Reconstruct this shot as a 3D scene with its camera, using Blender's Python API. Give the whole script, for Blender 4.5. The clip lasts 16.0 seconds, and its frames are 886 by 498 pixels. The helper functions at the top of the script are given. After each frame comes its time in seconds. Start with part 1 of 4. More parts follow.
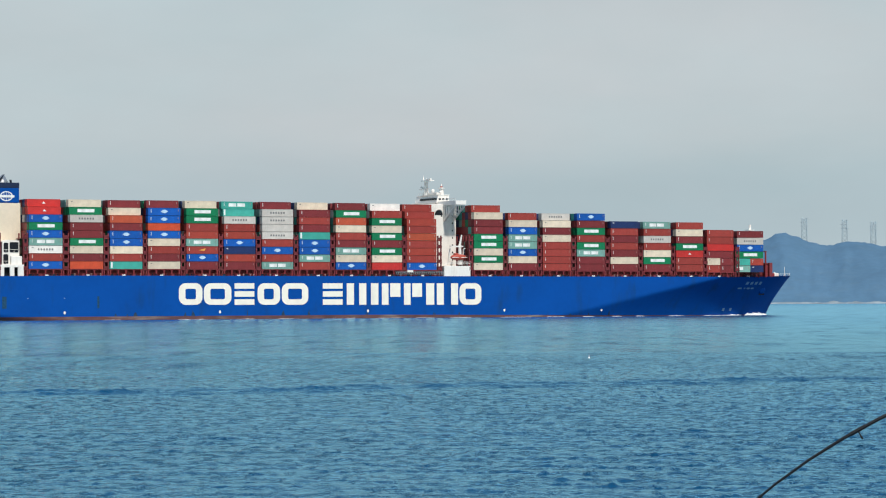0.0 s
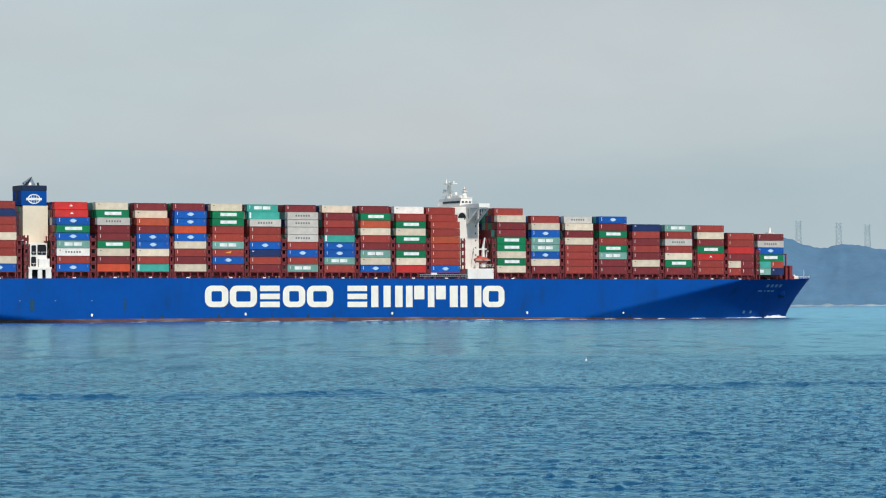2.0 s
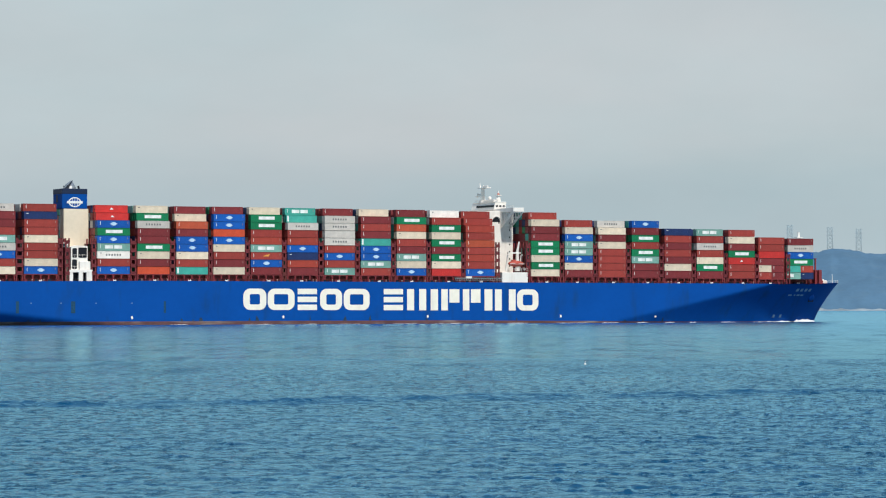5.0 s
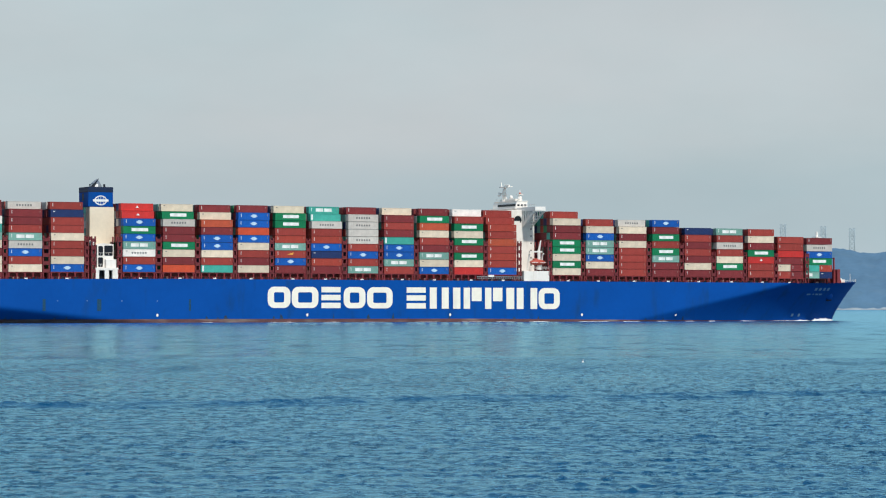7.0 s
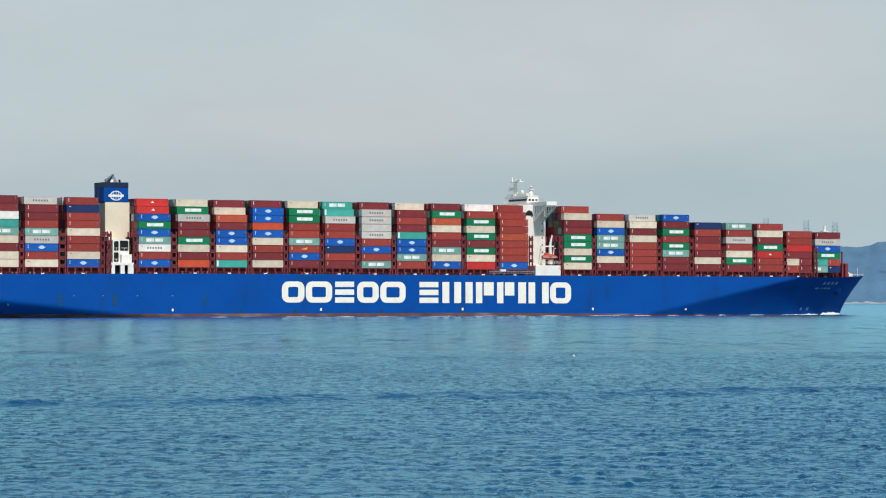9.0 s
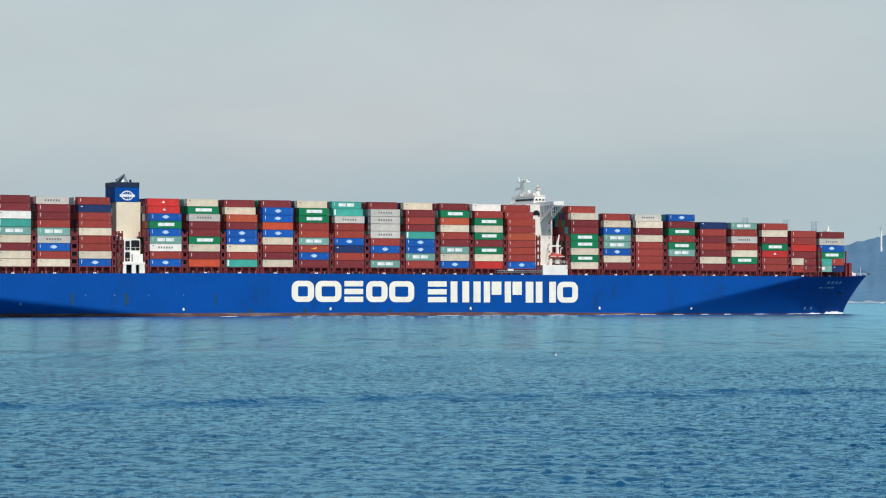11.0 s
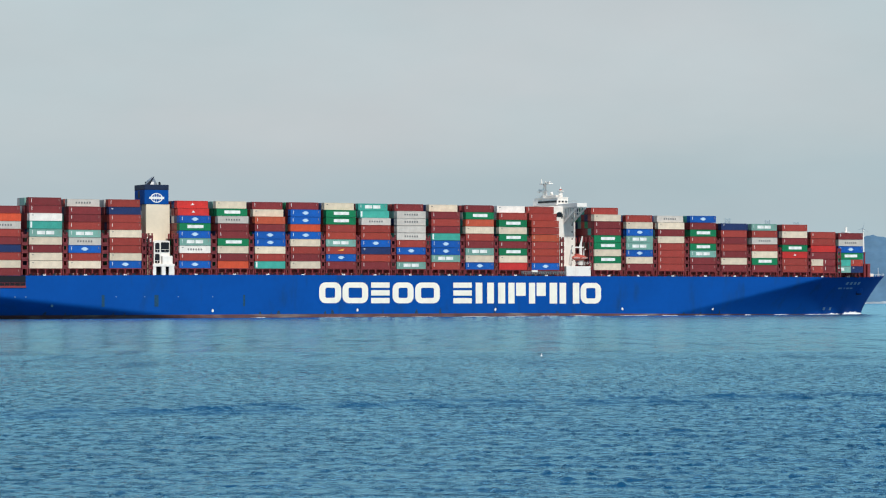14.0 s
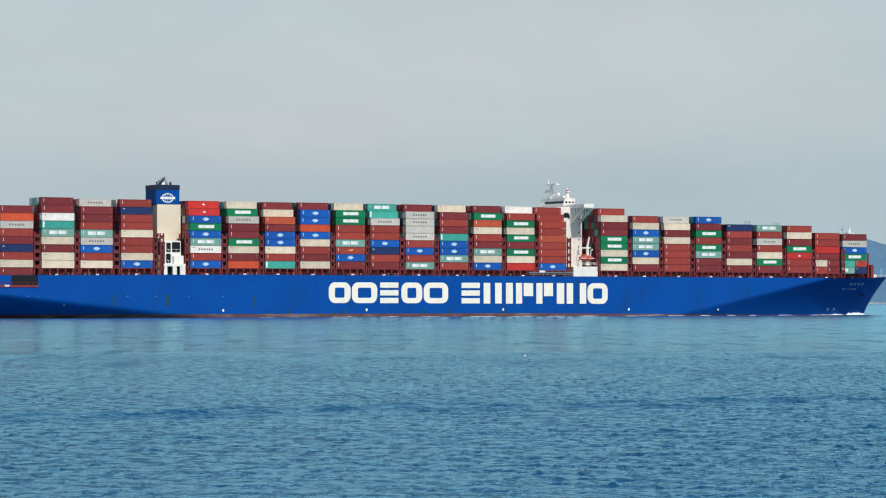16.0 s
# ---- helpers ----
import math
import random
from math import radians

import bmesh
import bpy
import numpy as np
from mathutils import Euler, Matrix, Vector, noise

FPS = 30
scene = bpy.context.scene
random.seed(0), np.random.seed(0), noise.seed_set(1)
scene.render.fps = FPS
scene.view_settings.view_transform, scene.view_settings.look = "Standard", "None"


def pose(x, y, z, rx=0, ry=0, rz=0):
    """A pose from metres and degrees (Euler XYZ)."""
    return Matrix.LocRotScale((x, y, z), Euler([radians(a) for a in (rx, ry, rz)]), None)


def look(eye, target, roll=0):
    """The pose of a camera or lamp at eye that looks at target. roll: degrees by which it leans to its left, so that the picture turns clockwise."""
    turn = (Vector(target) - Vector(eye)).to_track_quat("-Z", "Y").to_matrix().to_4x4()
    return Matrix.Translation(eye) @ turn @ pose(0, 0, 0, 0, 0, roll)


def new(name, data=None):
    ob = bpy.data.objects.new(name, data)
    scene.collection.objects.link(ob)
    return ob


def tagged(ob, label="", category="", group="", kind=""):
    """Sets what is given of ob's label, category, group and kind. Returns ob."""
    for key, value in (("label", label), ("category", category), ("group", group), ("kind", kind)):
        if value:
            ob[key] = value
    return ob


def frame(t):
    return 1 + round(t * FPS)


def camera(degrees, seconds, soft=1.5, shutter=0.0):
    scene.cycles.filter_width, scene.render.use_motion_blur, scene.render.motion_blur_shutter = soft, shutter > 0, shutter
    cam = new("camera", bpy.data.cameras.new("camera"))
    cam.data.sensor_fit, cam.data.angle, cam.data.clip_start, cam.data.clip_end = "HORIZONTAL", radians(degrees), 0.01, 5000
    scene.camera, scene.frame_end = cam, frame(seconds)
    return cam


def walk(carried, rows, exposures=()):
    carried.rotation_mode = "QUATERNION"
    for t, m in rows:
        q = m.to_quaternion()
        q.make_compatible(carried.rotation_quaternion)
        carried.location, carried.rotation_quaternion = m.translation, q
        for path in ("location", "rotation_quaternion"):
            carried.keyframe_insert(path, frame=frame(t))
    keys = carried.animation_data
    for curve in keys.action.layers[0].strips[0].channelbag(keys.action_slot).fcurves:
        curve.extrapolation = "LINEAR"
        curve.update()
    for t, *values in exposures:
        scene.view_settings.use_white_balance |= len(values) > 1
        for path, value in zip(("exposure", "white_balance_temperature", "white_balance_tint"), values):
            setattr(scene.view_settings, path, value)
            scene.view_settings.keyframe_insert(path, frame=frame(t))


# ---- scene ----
EYE_HEIGHT = 6.067
# seconds, pan to the right, tilt up, roll, in degrees
PATH = [
    (0, 0.000, 1.012, -0.256), (0.5, 0.033, 1.022, -0.271), (1, 0.069, 1.029, -0.252), (1.5, 0.095, 1.054, -0.262), (2, 0.110, 1.061, -0.234),
    (2.5, 0.134, 1.082, -0.272), (3, 0.155, 1.109, -0.269), (3.5, 0.183, 1.119, -0.267), (4, 0.218, 1.124, -0.199), (6.5, 0.357, 1.128, -0.007),
    (7, 0.406, 1.096, 0.013), (7.5, 0.448, 1.080, 0.001), (8, 0.485, 1.046, 0.004), (8.5, 0.545, 1.002, -0.026), (9, 0.726, 0.988, -0.057),
    (11.5, 1.200, 0.964, -0.091), (12, 1.285, 0.940, -0.130), (12.5, 1.320, 0.922, -0.133), (13, 1.357, 0.938, -0.132), (13.5, 1.391, 0.969, -0.148),
    (14, 1.466, 0.998, -0.152), (14.5, 1.548, 0.991, -0.191), (15, 1.652, 0.998, -0.136), (15.5, 1.771, 0.998, -0.098), (16, 1.853, 0.999, -0.061),
]
cam = camera(16.987, 16.0, soft=1.15)
walk(cam, [(t, pose(0, 0, EYE_HEIGHT, 90 + tilt, 0, -pan) @ pose(0, 0, 0, 0, 0, roll)) for t, pan, tilt, roll in PATH])

# ---- the ship's course: straight and steady ----
HEADING = 26.716
SPEED = 6.127
START = (14.252, 1113.76)


def course(t, x=0.0, y=0.0, z=0.0):
    """The pose at t seconds of what stands at (x, y, z) in the ship's space: x forward, y from her near side inboard, z up from the water."""
    a = radians(HEADING)
    return pose(START[0] + SPEED * t * math.cos(a), START[1] + SPEED * t * math.sin(a), 0, 0, 0, HEADING) @ pose(x, y, z)

# ---- sky, sun ----
SUN_TO = Vector((0.27, -0.62, 0.74)).normalized()
world = bpy.data.worlds.new("sky")
scene.world = world
world.use_nodes = True
wn, wl = world.node_tree.nodes, world.node_tree.links
wn.clear()


def wnode(kind, **values):
    n = wn.new(kind)
    for key, value in values.items():
        n.inputs[key].default_value = value
    return n


sky = wnode("ShaderNodeTexSky")
sky.sky_type, sky.sun_disc = "NISHITA", False
sky.sun_elevation, sky.sun_rotation = math.asin(SUN_TO.z), math.atan2(SUN_TO.x, SUN_TO.y)
sky.air_density, sky.dust_density = 1.0, 3.0
w_out = wnode("ShaderNodeOutputWorld")
w_bg = wnode("ShaderNodeBackground", Strength=1.0)
w_dim = wnode("ShaderNodeMix")
w_dim.data_type, w_dim.blend_type = "RGBA", "MULTIPLY"
w_dim.inputs[0].default_value = 1.0
w_dim.inputs[7].default_value = (0.08, 0.08, 0.08, 1)
w_co = wnode("ShaderNodeTexCoord")
w_map = wnode("ShaderNodeMapping", Scale=(5.0, 5.0, 34.0))
w_noise = wnode("ShaderNodeTexNoise", Scale=1.0, Detail=4.0, Roughness=0.5)
w_map_b = wnode("ShaderNodeMapping", Scale=(9.0, 9.0, 22.0), Location=(3.1, 1.7, 0.4))
w_noise_b = wnode("ShaderNodeTexNoise", Scale=1.0, Detail=5.0, Roughness=0.55)
w_sep = wnode("ShaderNodeSeparateXYZ")
w_add = wnode("ShaderNodeMath")
w_add.operation = "MULTIPLY_ADD"
w_add.inputs[1].default_value = 0.030
w_ramp = wnode("ShaderNodeValToRGB")
w_ramp.color_ramp.interpolation = "EASE"
stops = ((0.0, (0.455, 0.575, 0.625)), (0.030, (0.455, 0.58, 0.63)), (0.050, (0.46, 0.57, 0.615)), (0.075, (0.535, 0.615, 0.645)),
         (0.110, (0.53, 0.612, 0.64)), (0.22, (0.46, 0.58, 0.68)), (0.45, (0.34, 0.50, 0.68)), (1.0, (0.26, 0.43, 0.68)))
ramp = w_ramp.color_ramp.elements
while len(ramp) < len(stops):
    ramp.new(0.5)
for e, (at, colour) in zip(ramp, stops):
    e.position, e.color = at, (*colour, 1)
w_mix = wnode("ShaderNodeMix")
w_mix.data_type = "RGBA"
w_mix.inputs[0].default_value = 0.90
w_tone = wnode("ShaderNodeMapRange")
w_tone.inputs["From Min"].default_value, w_tone.inputs["From Max"].default_value = 0.3, 0.7
w_tone.inputs["To Min"].default_value, w_tone.inputs["To Max"].default_value = 0.955, 1.045
w_var = wnode("ShaderNodeVectorMath")
w_var.operation = "SCALE"
wl.new(w_co.outputs["Generated"], w_map.inputs["Vector"])
wl.new(w_map.outputs[0], w_noise.inputs["Vector"])
wl.new(w_co.outputs["Generated"], w_map_b.inputs["Vector"])
wl.new(w_map_b.outputs[0], w_noise_b.inputs["Vector"])
wl.new(w_co.outputs["Generated"], w_sep.inputs[0])
wl.new(w_noise.outputs[0], w_add.inputs[0])
wl.new(w_sep.outputs["Z"], w_add.inputs[2])
wl.new(w_add.outputs[0], w_ramp.inputs[0])
wl.new(w_noise_b.outputs[0], w_tone.inputs["Value"])
w_map_c = wnode("ShaderNodeMapping", Scale=(5.5, 5.5, 13.0), Rotation=(0.0, 0.35, 0.0), Location=(1.3, 0.2, 2.2))
w_noise_c = wnode("ShaderNodeTexNoise", Scale=1.0, Detail=5.0, Roughness=0.55)
w_drift = wnode("ShaderNodeMapRange")
w_drift.inputs["From Min"].default_value, w_drift.inputs["From Max"].default_value = 0.38, 0.62
w_tint = wnode("ShaderNodeMix")
w_tint.data_type = "RGBA"
w_tint.inputs[6].default_value, w_tint.inputs[7].default_value = (0.985, 1.0, 1.005, 1), (1.06, 1.0, 0.995, 1)
w_warm = wnode("ShaderNodeMix")
w_warm.data_type, w_warm.blend_type = "RGBA", "MULTIPLY"
w_warm.inputs[0].default_value = 1.0
wl.new(w_co.outputs["Generated"], w_map_c.inputs["Vector"])
wl.new(w_map_c.outputs[0], w_noise_c.inputs["Vector"])
wl.new(w_noise_c.outputs[0], w_drift.inputs["Value"])
wl.new(w_drift.outputs[0], w_tint.inputs[0])
wl.new(w_ramp.outputs[0], w_warm.inputs[6])
wl.new(w_tint.outputs[2], w_warm.inputs[7])
wl.new(w_warm.outputs[2], w_var.inputs[0])
wl.new(w_tone.outputs[0], w_var.inputs["Scale"])
wl.new(sky.outputs[0], w_dim.inputs[6])
wl.new(w_dim.outputs[2], w_mix.inputs[6])
wl.new(w_var.outputs[0], w_mix.inputs[7])
wl.new(w_mix.outputs[2], w_bg.inputs["Color"])
wl.new(w_bg.outputs[0], w_out.inputs["Surface"])

sun = new("sun", bpy.data.lights.new("sun", "SUN"))
sun.data.energy, sun.data.angle, sun.data.color = 3.75, radians(3.0), (1.0, 0.95, 0.87)
sun.matrix_world = look(SUN_TO * 500, (0, 0, 0))
scene.view_settings.exposure = 0.0


# ---- materials ----
def material(name, colour, rough=0.5, metal=0.0, vary=0.12, scale=0.5, stain=None, stain_amount=0.25, stain_scale=(0.3, 0.3, 0.08), bump=0.0, bump_scale=8.0, islands=0.0, gloss=0.3):
    """A painted or natural surface: colour that varies at two scales, stains drawn out along one axis, a fine relief."""
    m = bpy.data.materials.new(name)
    m.use_nodes = True
    n, l = m.node_tree.nodes, m.node_tree.links
    b = n["Principled BSDF"]
    b.inputs["Roughness"].default_value, b.inputs["Metallic"].default_value = rough, metal
    b.inputs["Specular IOR Level"].default_value = gloss
    co = n.new("ShaderNodeTexCoord")

    def noise_at(sc, detail=3.0, at=co.outputs["Object"]):
        mp = n.new("ShaderNodeMapping")
        mp.inputs["Scale"].default_value = sc
        t = n.new("ShaderNodeTexNoise")
        t.inputs["Scale"].default_value, t.inputs["Detail"].default_value = 1.0, detail
        l.new(at, mp.inputs["Vector"])
        l.new(mp.outputs[0], t.inputs["Vector"])
        return t.outputs[0]

    def mul(value, lo, hi, colour_in):
        r = n.new("ShaderNodeMapRange")
        r.inputs["From Min"].default_value, r.inputs["From Max"].default_value = 0.3, 0.7
        r.inputs["To Min"].default_value, r.inputs["To Max"].default_value = lo, hi
        l.new(value, r.inputs["Value"])
        v = n.new("ShaderNodeVectorMath")
        v.operation = "SCALE"
        l.new(colour_in, v.inputs[0])
        l.new(r.outputs[0], v.inputs["Scale"])
        return v.outputs[0]

    rgb = n.new("ShaderNodeRGB")
    rgb.outputs[0].default_value = (*colour, 1)
    c = rgb.outputs[0]
    c = mul(noise_at((scale,) * 3), 1 - vary, 1 + vary, c)
    c = mul(noise_at((scale * 9,) * 3), 1 - vary * 0.5, 1 + vary * 0.5, c)
    if islands:
        info = n.new("ShaderNodeObjectInfo")
        r = n.new("ShaderNodeMapRange")
        r.inputs["To Min"].default_value, r.inputs["To Max"].default_value = 1 - islands, 1 + islands
        l.new(info.outputs["Random"], r.inputs["Value"])
        v = n.new("ShaderNodeVectorMath")
        v.operation = "SCALE"
        l.new(c, v.inputs[0])
        l.new(r.outputs[0], v.inputs["Scale"])
        c = v.outputs[0]
    if stain:
        r = n.new("ShaderNodeMapRange")
        r.inputs["From Min"].default_value, r.inputs["From Max"].default_value = 0.55, 0.75
        r.inputs["To Max"].default_value = stain_amount
        l.new(noise_at(stain_scale, 6.0), r.inputs["Value"])
        mx = n.new("ShaderNodeMix")
        mx.data_type = "RGBA"
        l.new(r.outputs[0], mx.inputs[0])
        l.new(c, mx.inputs[6])
        mx.inputs[7].default_value = (*stain, 1)
        c = mx.outputs[2]
    l.new(c, b.inputs["Base Color"])
    if bump:
        bp = n.new("ShaderNodeBump")
        bp.inputs["Strength"].default_value, bp.inputs["Distance"].default_value = bump, 0.05
        l.new(noise_at((bump_scale,) * 3, 5.0), bp.inputs["Height"])
        l.new(bp.outputs[0], b.inputs["Normal"])
    return m


RUST = (0.10, 0.045, 0.025)
PAINT = {
    "brown": (0.285, 0.040, 0.031), "maroon": (0.185, 0.025, 0.028), "redbrown": (0.33, 0.046, 0.030), "orangebrown": (0.42, 0.075, 0.035),
    "red": (0.50, 0.03, 0.026), "orange": (0.56, 0.075, 0.03), "cream": (0.645, 0.535, 0.41), "white": (0.80, 0.74, 0.68), "grey": (0.52, 0.475, 0.43),
    "blue": (0.004, 0.085, 0.36), "navy": (0.012, 0.026, 0.095), "green": (0.003, 0.165, 0.065), "teal": (0.05, 0.32, 0.26), "sage": (0.17, 0.33, 0.28),
}
WORDS = {"brown": "reddish-brown", "maroon": "dark maroon", "redbrown": "rust-red", "orangebrown": "faded orange-brown", "red": "bright red", "orange": "orange-red",
         "cream": "cream", "white": "off-white", "grey": "pale grey", "blue": "royal blue", "navy": "navy blue", "green": "green", "teal": "teal", "sage": "pale sage-green"}
paint = {k: material("container_" + k, c, 0.5, vary=0.10, scale=0.35, stain=(c[0] * 0.45 + 0.03, c[1] * 0.45 + 0.02, c[2] * 0.45 + 0.015), stain_amount=0.14 if c[1] > 0.3 else 0.26, stain_scale=(1.6, 1.6, 0.35), islands=0.11)
         for k, c in PAINT.items()}
mark_white = material("marking_white", (0.72, 0.72, 0.69), 0.55, vary=0.08, stain=(0.3, 0.3, 0.28), stain_amount=0.4)
mark_pale = material("marking_pale_blue", (0.42, 0.55, 0.68), 0.55, vary=0.08)
mark_dull = material("marking_dull", (0.33, 0.22, 0.19), 0.6)
mark_dark = material("marking_dark", (0.14, 0.14, 0.14), 0.6)
mark_yellow = material("marking_yellow", (0.7, 0.32, 0.06), 0.6)
steel_dark = material("dark_steel", (0.014, 0.018, 0.026), 0.55)
funnel_navy = material("funnel_navy_paint", (0.006, 0.016, 0.048), 0.55)
strake_blue = material("strake_dark_blue", (0.005, 0.048, 0.10), 0.6, vary=0.3, scale=1.5)
name_pale = material("name_pale_blue", (0.16, 0.27, 0.40), 0.6)
# near-black paint that stands for the unlit depth of openings
opening_dark = material("unlit_opening", (0.003, 0.005, 0.010), 0.7)
steel_bare = material("bare_steel", (0.42, 0.42, 0.42), 0.35, 0.8)
hull_blue = material("hull_blue_paint", (0.002, 0.062, 0.285), 0.6, gloss=0.06, vary=0.07, scale=0.06, stain=(0.010, 0.045, 0.125), stain_amount=0.55, stain_scale=(0.20, 0.20, 0.06), bump=0.02, bump_scale=0.4)
hull_red = material("antifouling_red", (0.105, 0.045, 0.045), 0.65, vary=0.25, scale=0.2, stain=(0.30, 0.25, 0.21), stain_amount=0.65, stain_scale=(0.07, 0.07, 0.5), bump=0.05)
letter_white = material("letter_white", (0.80, 0.745, 0.64), 0.5, vary=0.05, scale=0.3, stain=(0.5, 0.45, 0.38), stain_amount=0.25, stain_scale=(0.5, 0.5, 0.1))
house_white = material("house_white_paint", (0.765, 0.72, 0.665), 0.45, vary=0.06, scale=0.3, stain=(0.42, 0.33, 0.26), stain_amount=0.3, stain_scale=(0.5, 0.5, 0.1))
casing_cream = material("casing_cream_paint", (0.70, 0.60, 0.46), 0.5, vary=0.05, scale=0.2, stain=(0.38, 0.33, 0.27), stain_amount=0.3, stain_scale=(0.25, 0.25, 0.05))
# the lashing red toned down for the shade in the gaps between bays
lash_red_shaded = material("lashing_red_paint_shaded", (0.185, 0.030, 0.036), 0.6, vary=0.2, scale=0.5, stain=RUST, stain_amount=0.6)
steel_red = material("lashing_red_paint", (0.22, 0.028, 0.033), 0.55, vary=0.2, scale=0.5, stain=RUST, stain_amount=0.6)
deck_red = material("deck_red_paint", (0.19, 0.035, 0.034), 0.7, vary=0.2, scale=0.3, stain=RUST, stain_amount=0.5)
boat_orange = material("lifeboat_orange", (0.42, 0.075, 0.05), 0.4, vary=0.08)
glass_dark = material("dark_window_glass", (0.012, 0.016, 0.020), 0.08)
foam_white = material("sea_foam", (0.80, 0.81, 0.80), 0.8, vary=0.2, scale=1.5, bump=0.6, bump_scale=3.0)
buoy_white = material("float_white", (0.75, 0.74, 0.72), 0.5)
rod_black = material("rod_carbon", (0.006, 0.006, 0.007), 0.4)
# blue base colour carries the air haze lying over the far woods
hill_hazed = material("hill_woods_hazed", (0.074, 0.152, 0.235), 0.95, vary=0.10, scale=0.012, stain=(0.098, 0.170, 0.232), stain_amount=0.5, stain_scale=(0.03, 0.03, 0.05), bump=0.35, bump_scale=0.05)
shore_rock = material("shore_rock", (0.28, 0.325, 0.345), 0.9, vary=0.35, scale=0.03, stain=(0.10, 0.15, 0.17), stain_amount=0.8, stain_scale=(0.02, 0.02, 0.1))
# grey drawn close to the sky's tone: distance haze mixed into the colour
hazed_grey = material("hazed_grey", (0.335, 0.405, 0.435), 0.8)

# ---- water material: ripples at several scales, calm and ruffled patches ----
water_mat = bpy.data.materials.new("sea_water")
water_mat.use_nodes = True
sn, sl = water_mat.node_tree.nodes, water_mat.node_tree.links
sn.remove(sn["Principled BSDF"])
s_body, s_gloss = sn.new("ShaderNodeBsdfDiffuse"), sn.new("ShaderNodeBsdfGlossy")
s_mix, s_fresnel = sn.new("ShaderNodeMixShader"), sn.new("ShaderNodeFresnel")
s_body.inputs["Color"].default_value = (0.0003, 0.041, 0.103, 1)
s_gloss.inputs["Color"].default_value = (0.48, 0.862, 0.995, 1)
s_fresnel.inputs["IOR"].default_value = 1.44
sl.new(s_fresnel.outputs[0], s_mix.inputs[0])
sl.new(s_body.outputs[0], s_mix.inputs[1])
sl.new(s_gloss.outputs[0], s_mix.inputs[2])
sl.new(s_mix.outputs[0], sn["Material Output"].inputs["Surface"])
s_co = sn.new("ShaderNodeTexCoord")


def sea_noise(sc, detail, rough=0.55, turn=0.0):
    mp = sn.new("ShaderNodeMapping")
    mp.inputs["Scale"].default_value = sc
    mp.inputs["Rotation"].default_value = (0, 0, radians(turn))
    t = sn.new("ShaderNodeTexNoise")
    t.inputs["Scale"].default_value, t.inputs["Detail"].default_value, t.inputs["Roughness"].default_value = 1.0, detail, rough
    sl.new(s_co.outputs["Object"], mp.inputs["Vector"])
    sl.new(mp.outputs[0], t.inputs["Vector"])
    return t.outputs[0]


def smath(op, a, b):
    n = sn.new("ShaderNodeMath")
    n.operation = op
    for i, v in enumerate((a, b)):
        if isinstance(v, (int, float)):
            n.inputs[i].default_value = v
        else:
            sl.new(v, n.inputs[i])
    return n.outputs[0]


def sramp(value, a, b, lo, hi):
    r = sn.new("ShaderNodeMapRange")
    r.interpolation_type = "SMOOTHSTEP"
    for key, v in (("From Min", a), ("From Max", b), ("To Min", lo), ("To Max", hi)):
        r.inputs[key].default_value = v
    sl.new(value, r.inputs["Value"])
    return r.outputs[0]


s_pos = sn.new("ShaderNodeSeparateXYZ")
sl.new(s_co.outputs["Object"], s_pos.inputs[0])
patches = sramp(sea_noise((0.05, 0.022, 1), 4, 0.55, 8), 0.35, 0.65, 0.6, 1.3)
tide = smath("ADD", s_pos.outputs["Y"], smath("MULTIPLY", sea_noise((0.02, 0.002, 1), 2), -40.0))
ruffle = sramp(tide, 318.0, 327.0, 1.0, 0.50)
dashes = sramp(sea_noise((1.15, 0.62, 1), 4, 0.65, 4), 0.50, 0.68, 0.40, 2.1)
long_dashes = sramp(sea_noise((0.16, 0.030, 1), 4, 0.6, 2), 0.54, 0.65, 0.45, 2.6)
near = sramp(s_pos.outputs["Y"], 180.0, 420.0, 0.0, 1.0)
mixed = smath("ADD", smath("MULTIPLY", dashes, smath("SUBTRACT", 1.0, near)), smath("MULTIPLY", long_dashes, near))
strength = smath("MULTIPLY", smath("MULTIPLY", patches, ruffle), mixed)
ripples = smath("ADD", smath("MULTIPLY", sea_noise((2.4, 3.4, 1), 5, 0.65, -6), 0.30), smath("MULTIPLY", sea_noise((0.5, 0.8, 1), 3, 0.5, 10), 0.42))
height = smath("MULTIPLY", ripples, strength)
sl.new(sramp(s_pos.outputs["Y"], 150.0, 900.0, 0.08, 0.20), s_gloss.inputs["Roughness"])
s_bump = sn.new("ShaderNodeBump")
s_bump.inputs["Strength"].default_value, s_bump.inputs["Distance"].default_value = 1.0, 0.21
sl.new(height, s_bump.inputs["Height"])
for target in (s_body, s_gloss, s_fresnel):
    sl.new(s_bump.outputs[0], target.inputs["Normal"])


# ---- mesh helpers ----
def box(bm, x0, x1, y0, y1, z0, z1, bevel=0.0):
    r = bmesh.ops.create_cube(bm, size=1.0, matrix=Matrix.Translation(((x0 + x1) / 2, (y0 + y1) / 2, (z0 + z1) / 2)) @ Matrix.Diagonal((abs(x1 - x0), abs(y1 - y0), abs(z1 - z0), 1)))
    if bevel:
        edges = list({e for v in r["verts"] for e in v.link_edges})
        bmesh.ops.bevel(bm, geom=edges, offset=bevel, segments=2, affect="EDGES", profile=0.5)


def tube(bm, a, b, r0, r1=None, sides=10):
    a, b = Vector(a), Vector(b)
    m = Matrix.Translation((a + b) / 2) @ (b - a).to_track_quat("Z", "Y").to_matrix().to_4x4()
    bmesh.ops.create_cone(bm, cap_ends=True, segments=sides, radius1=r0, radius2=r0 if r1 is None else r1, depth=(b - a).length, matrix=m)


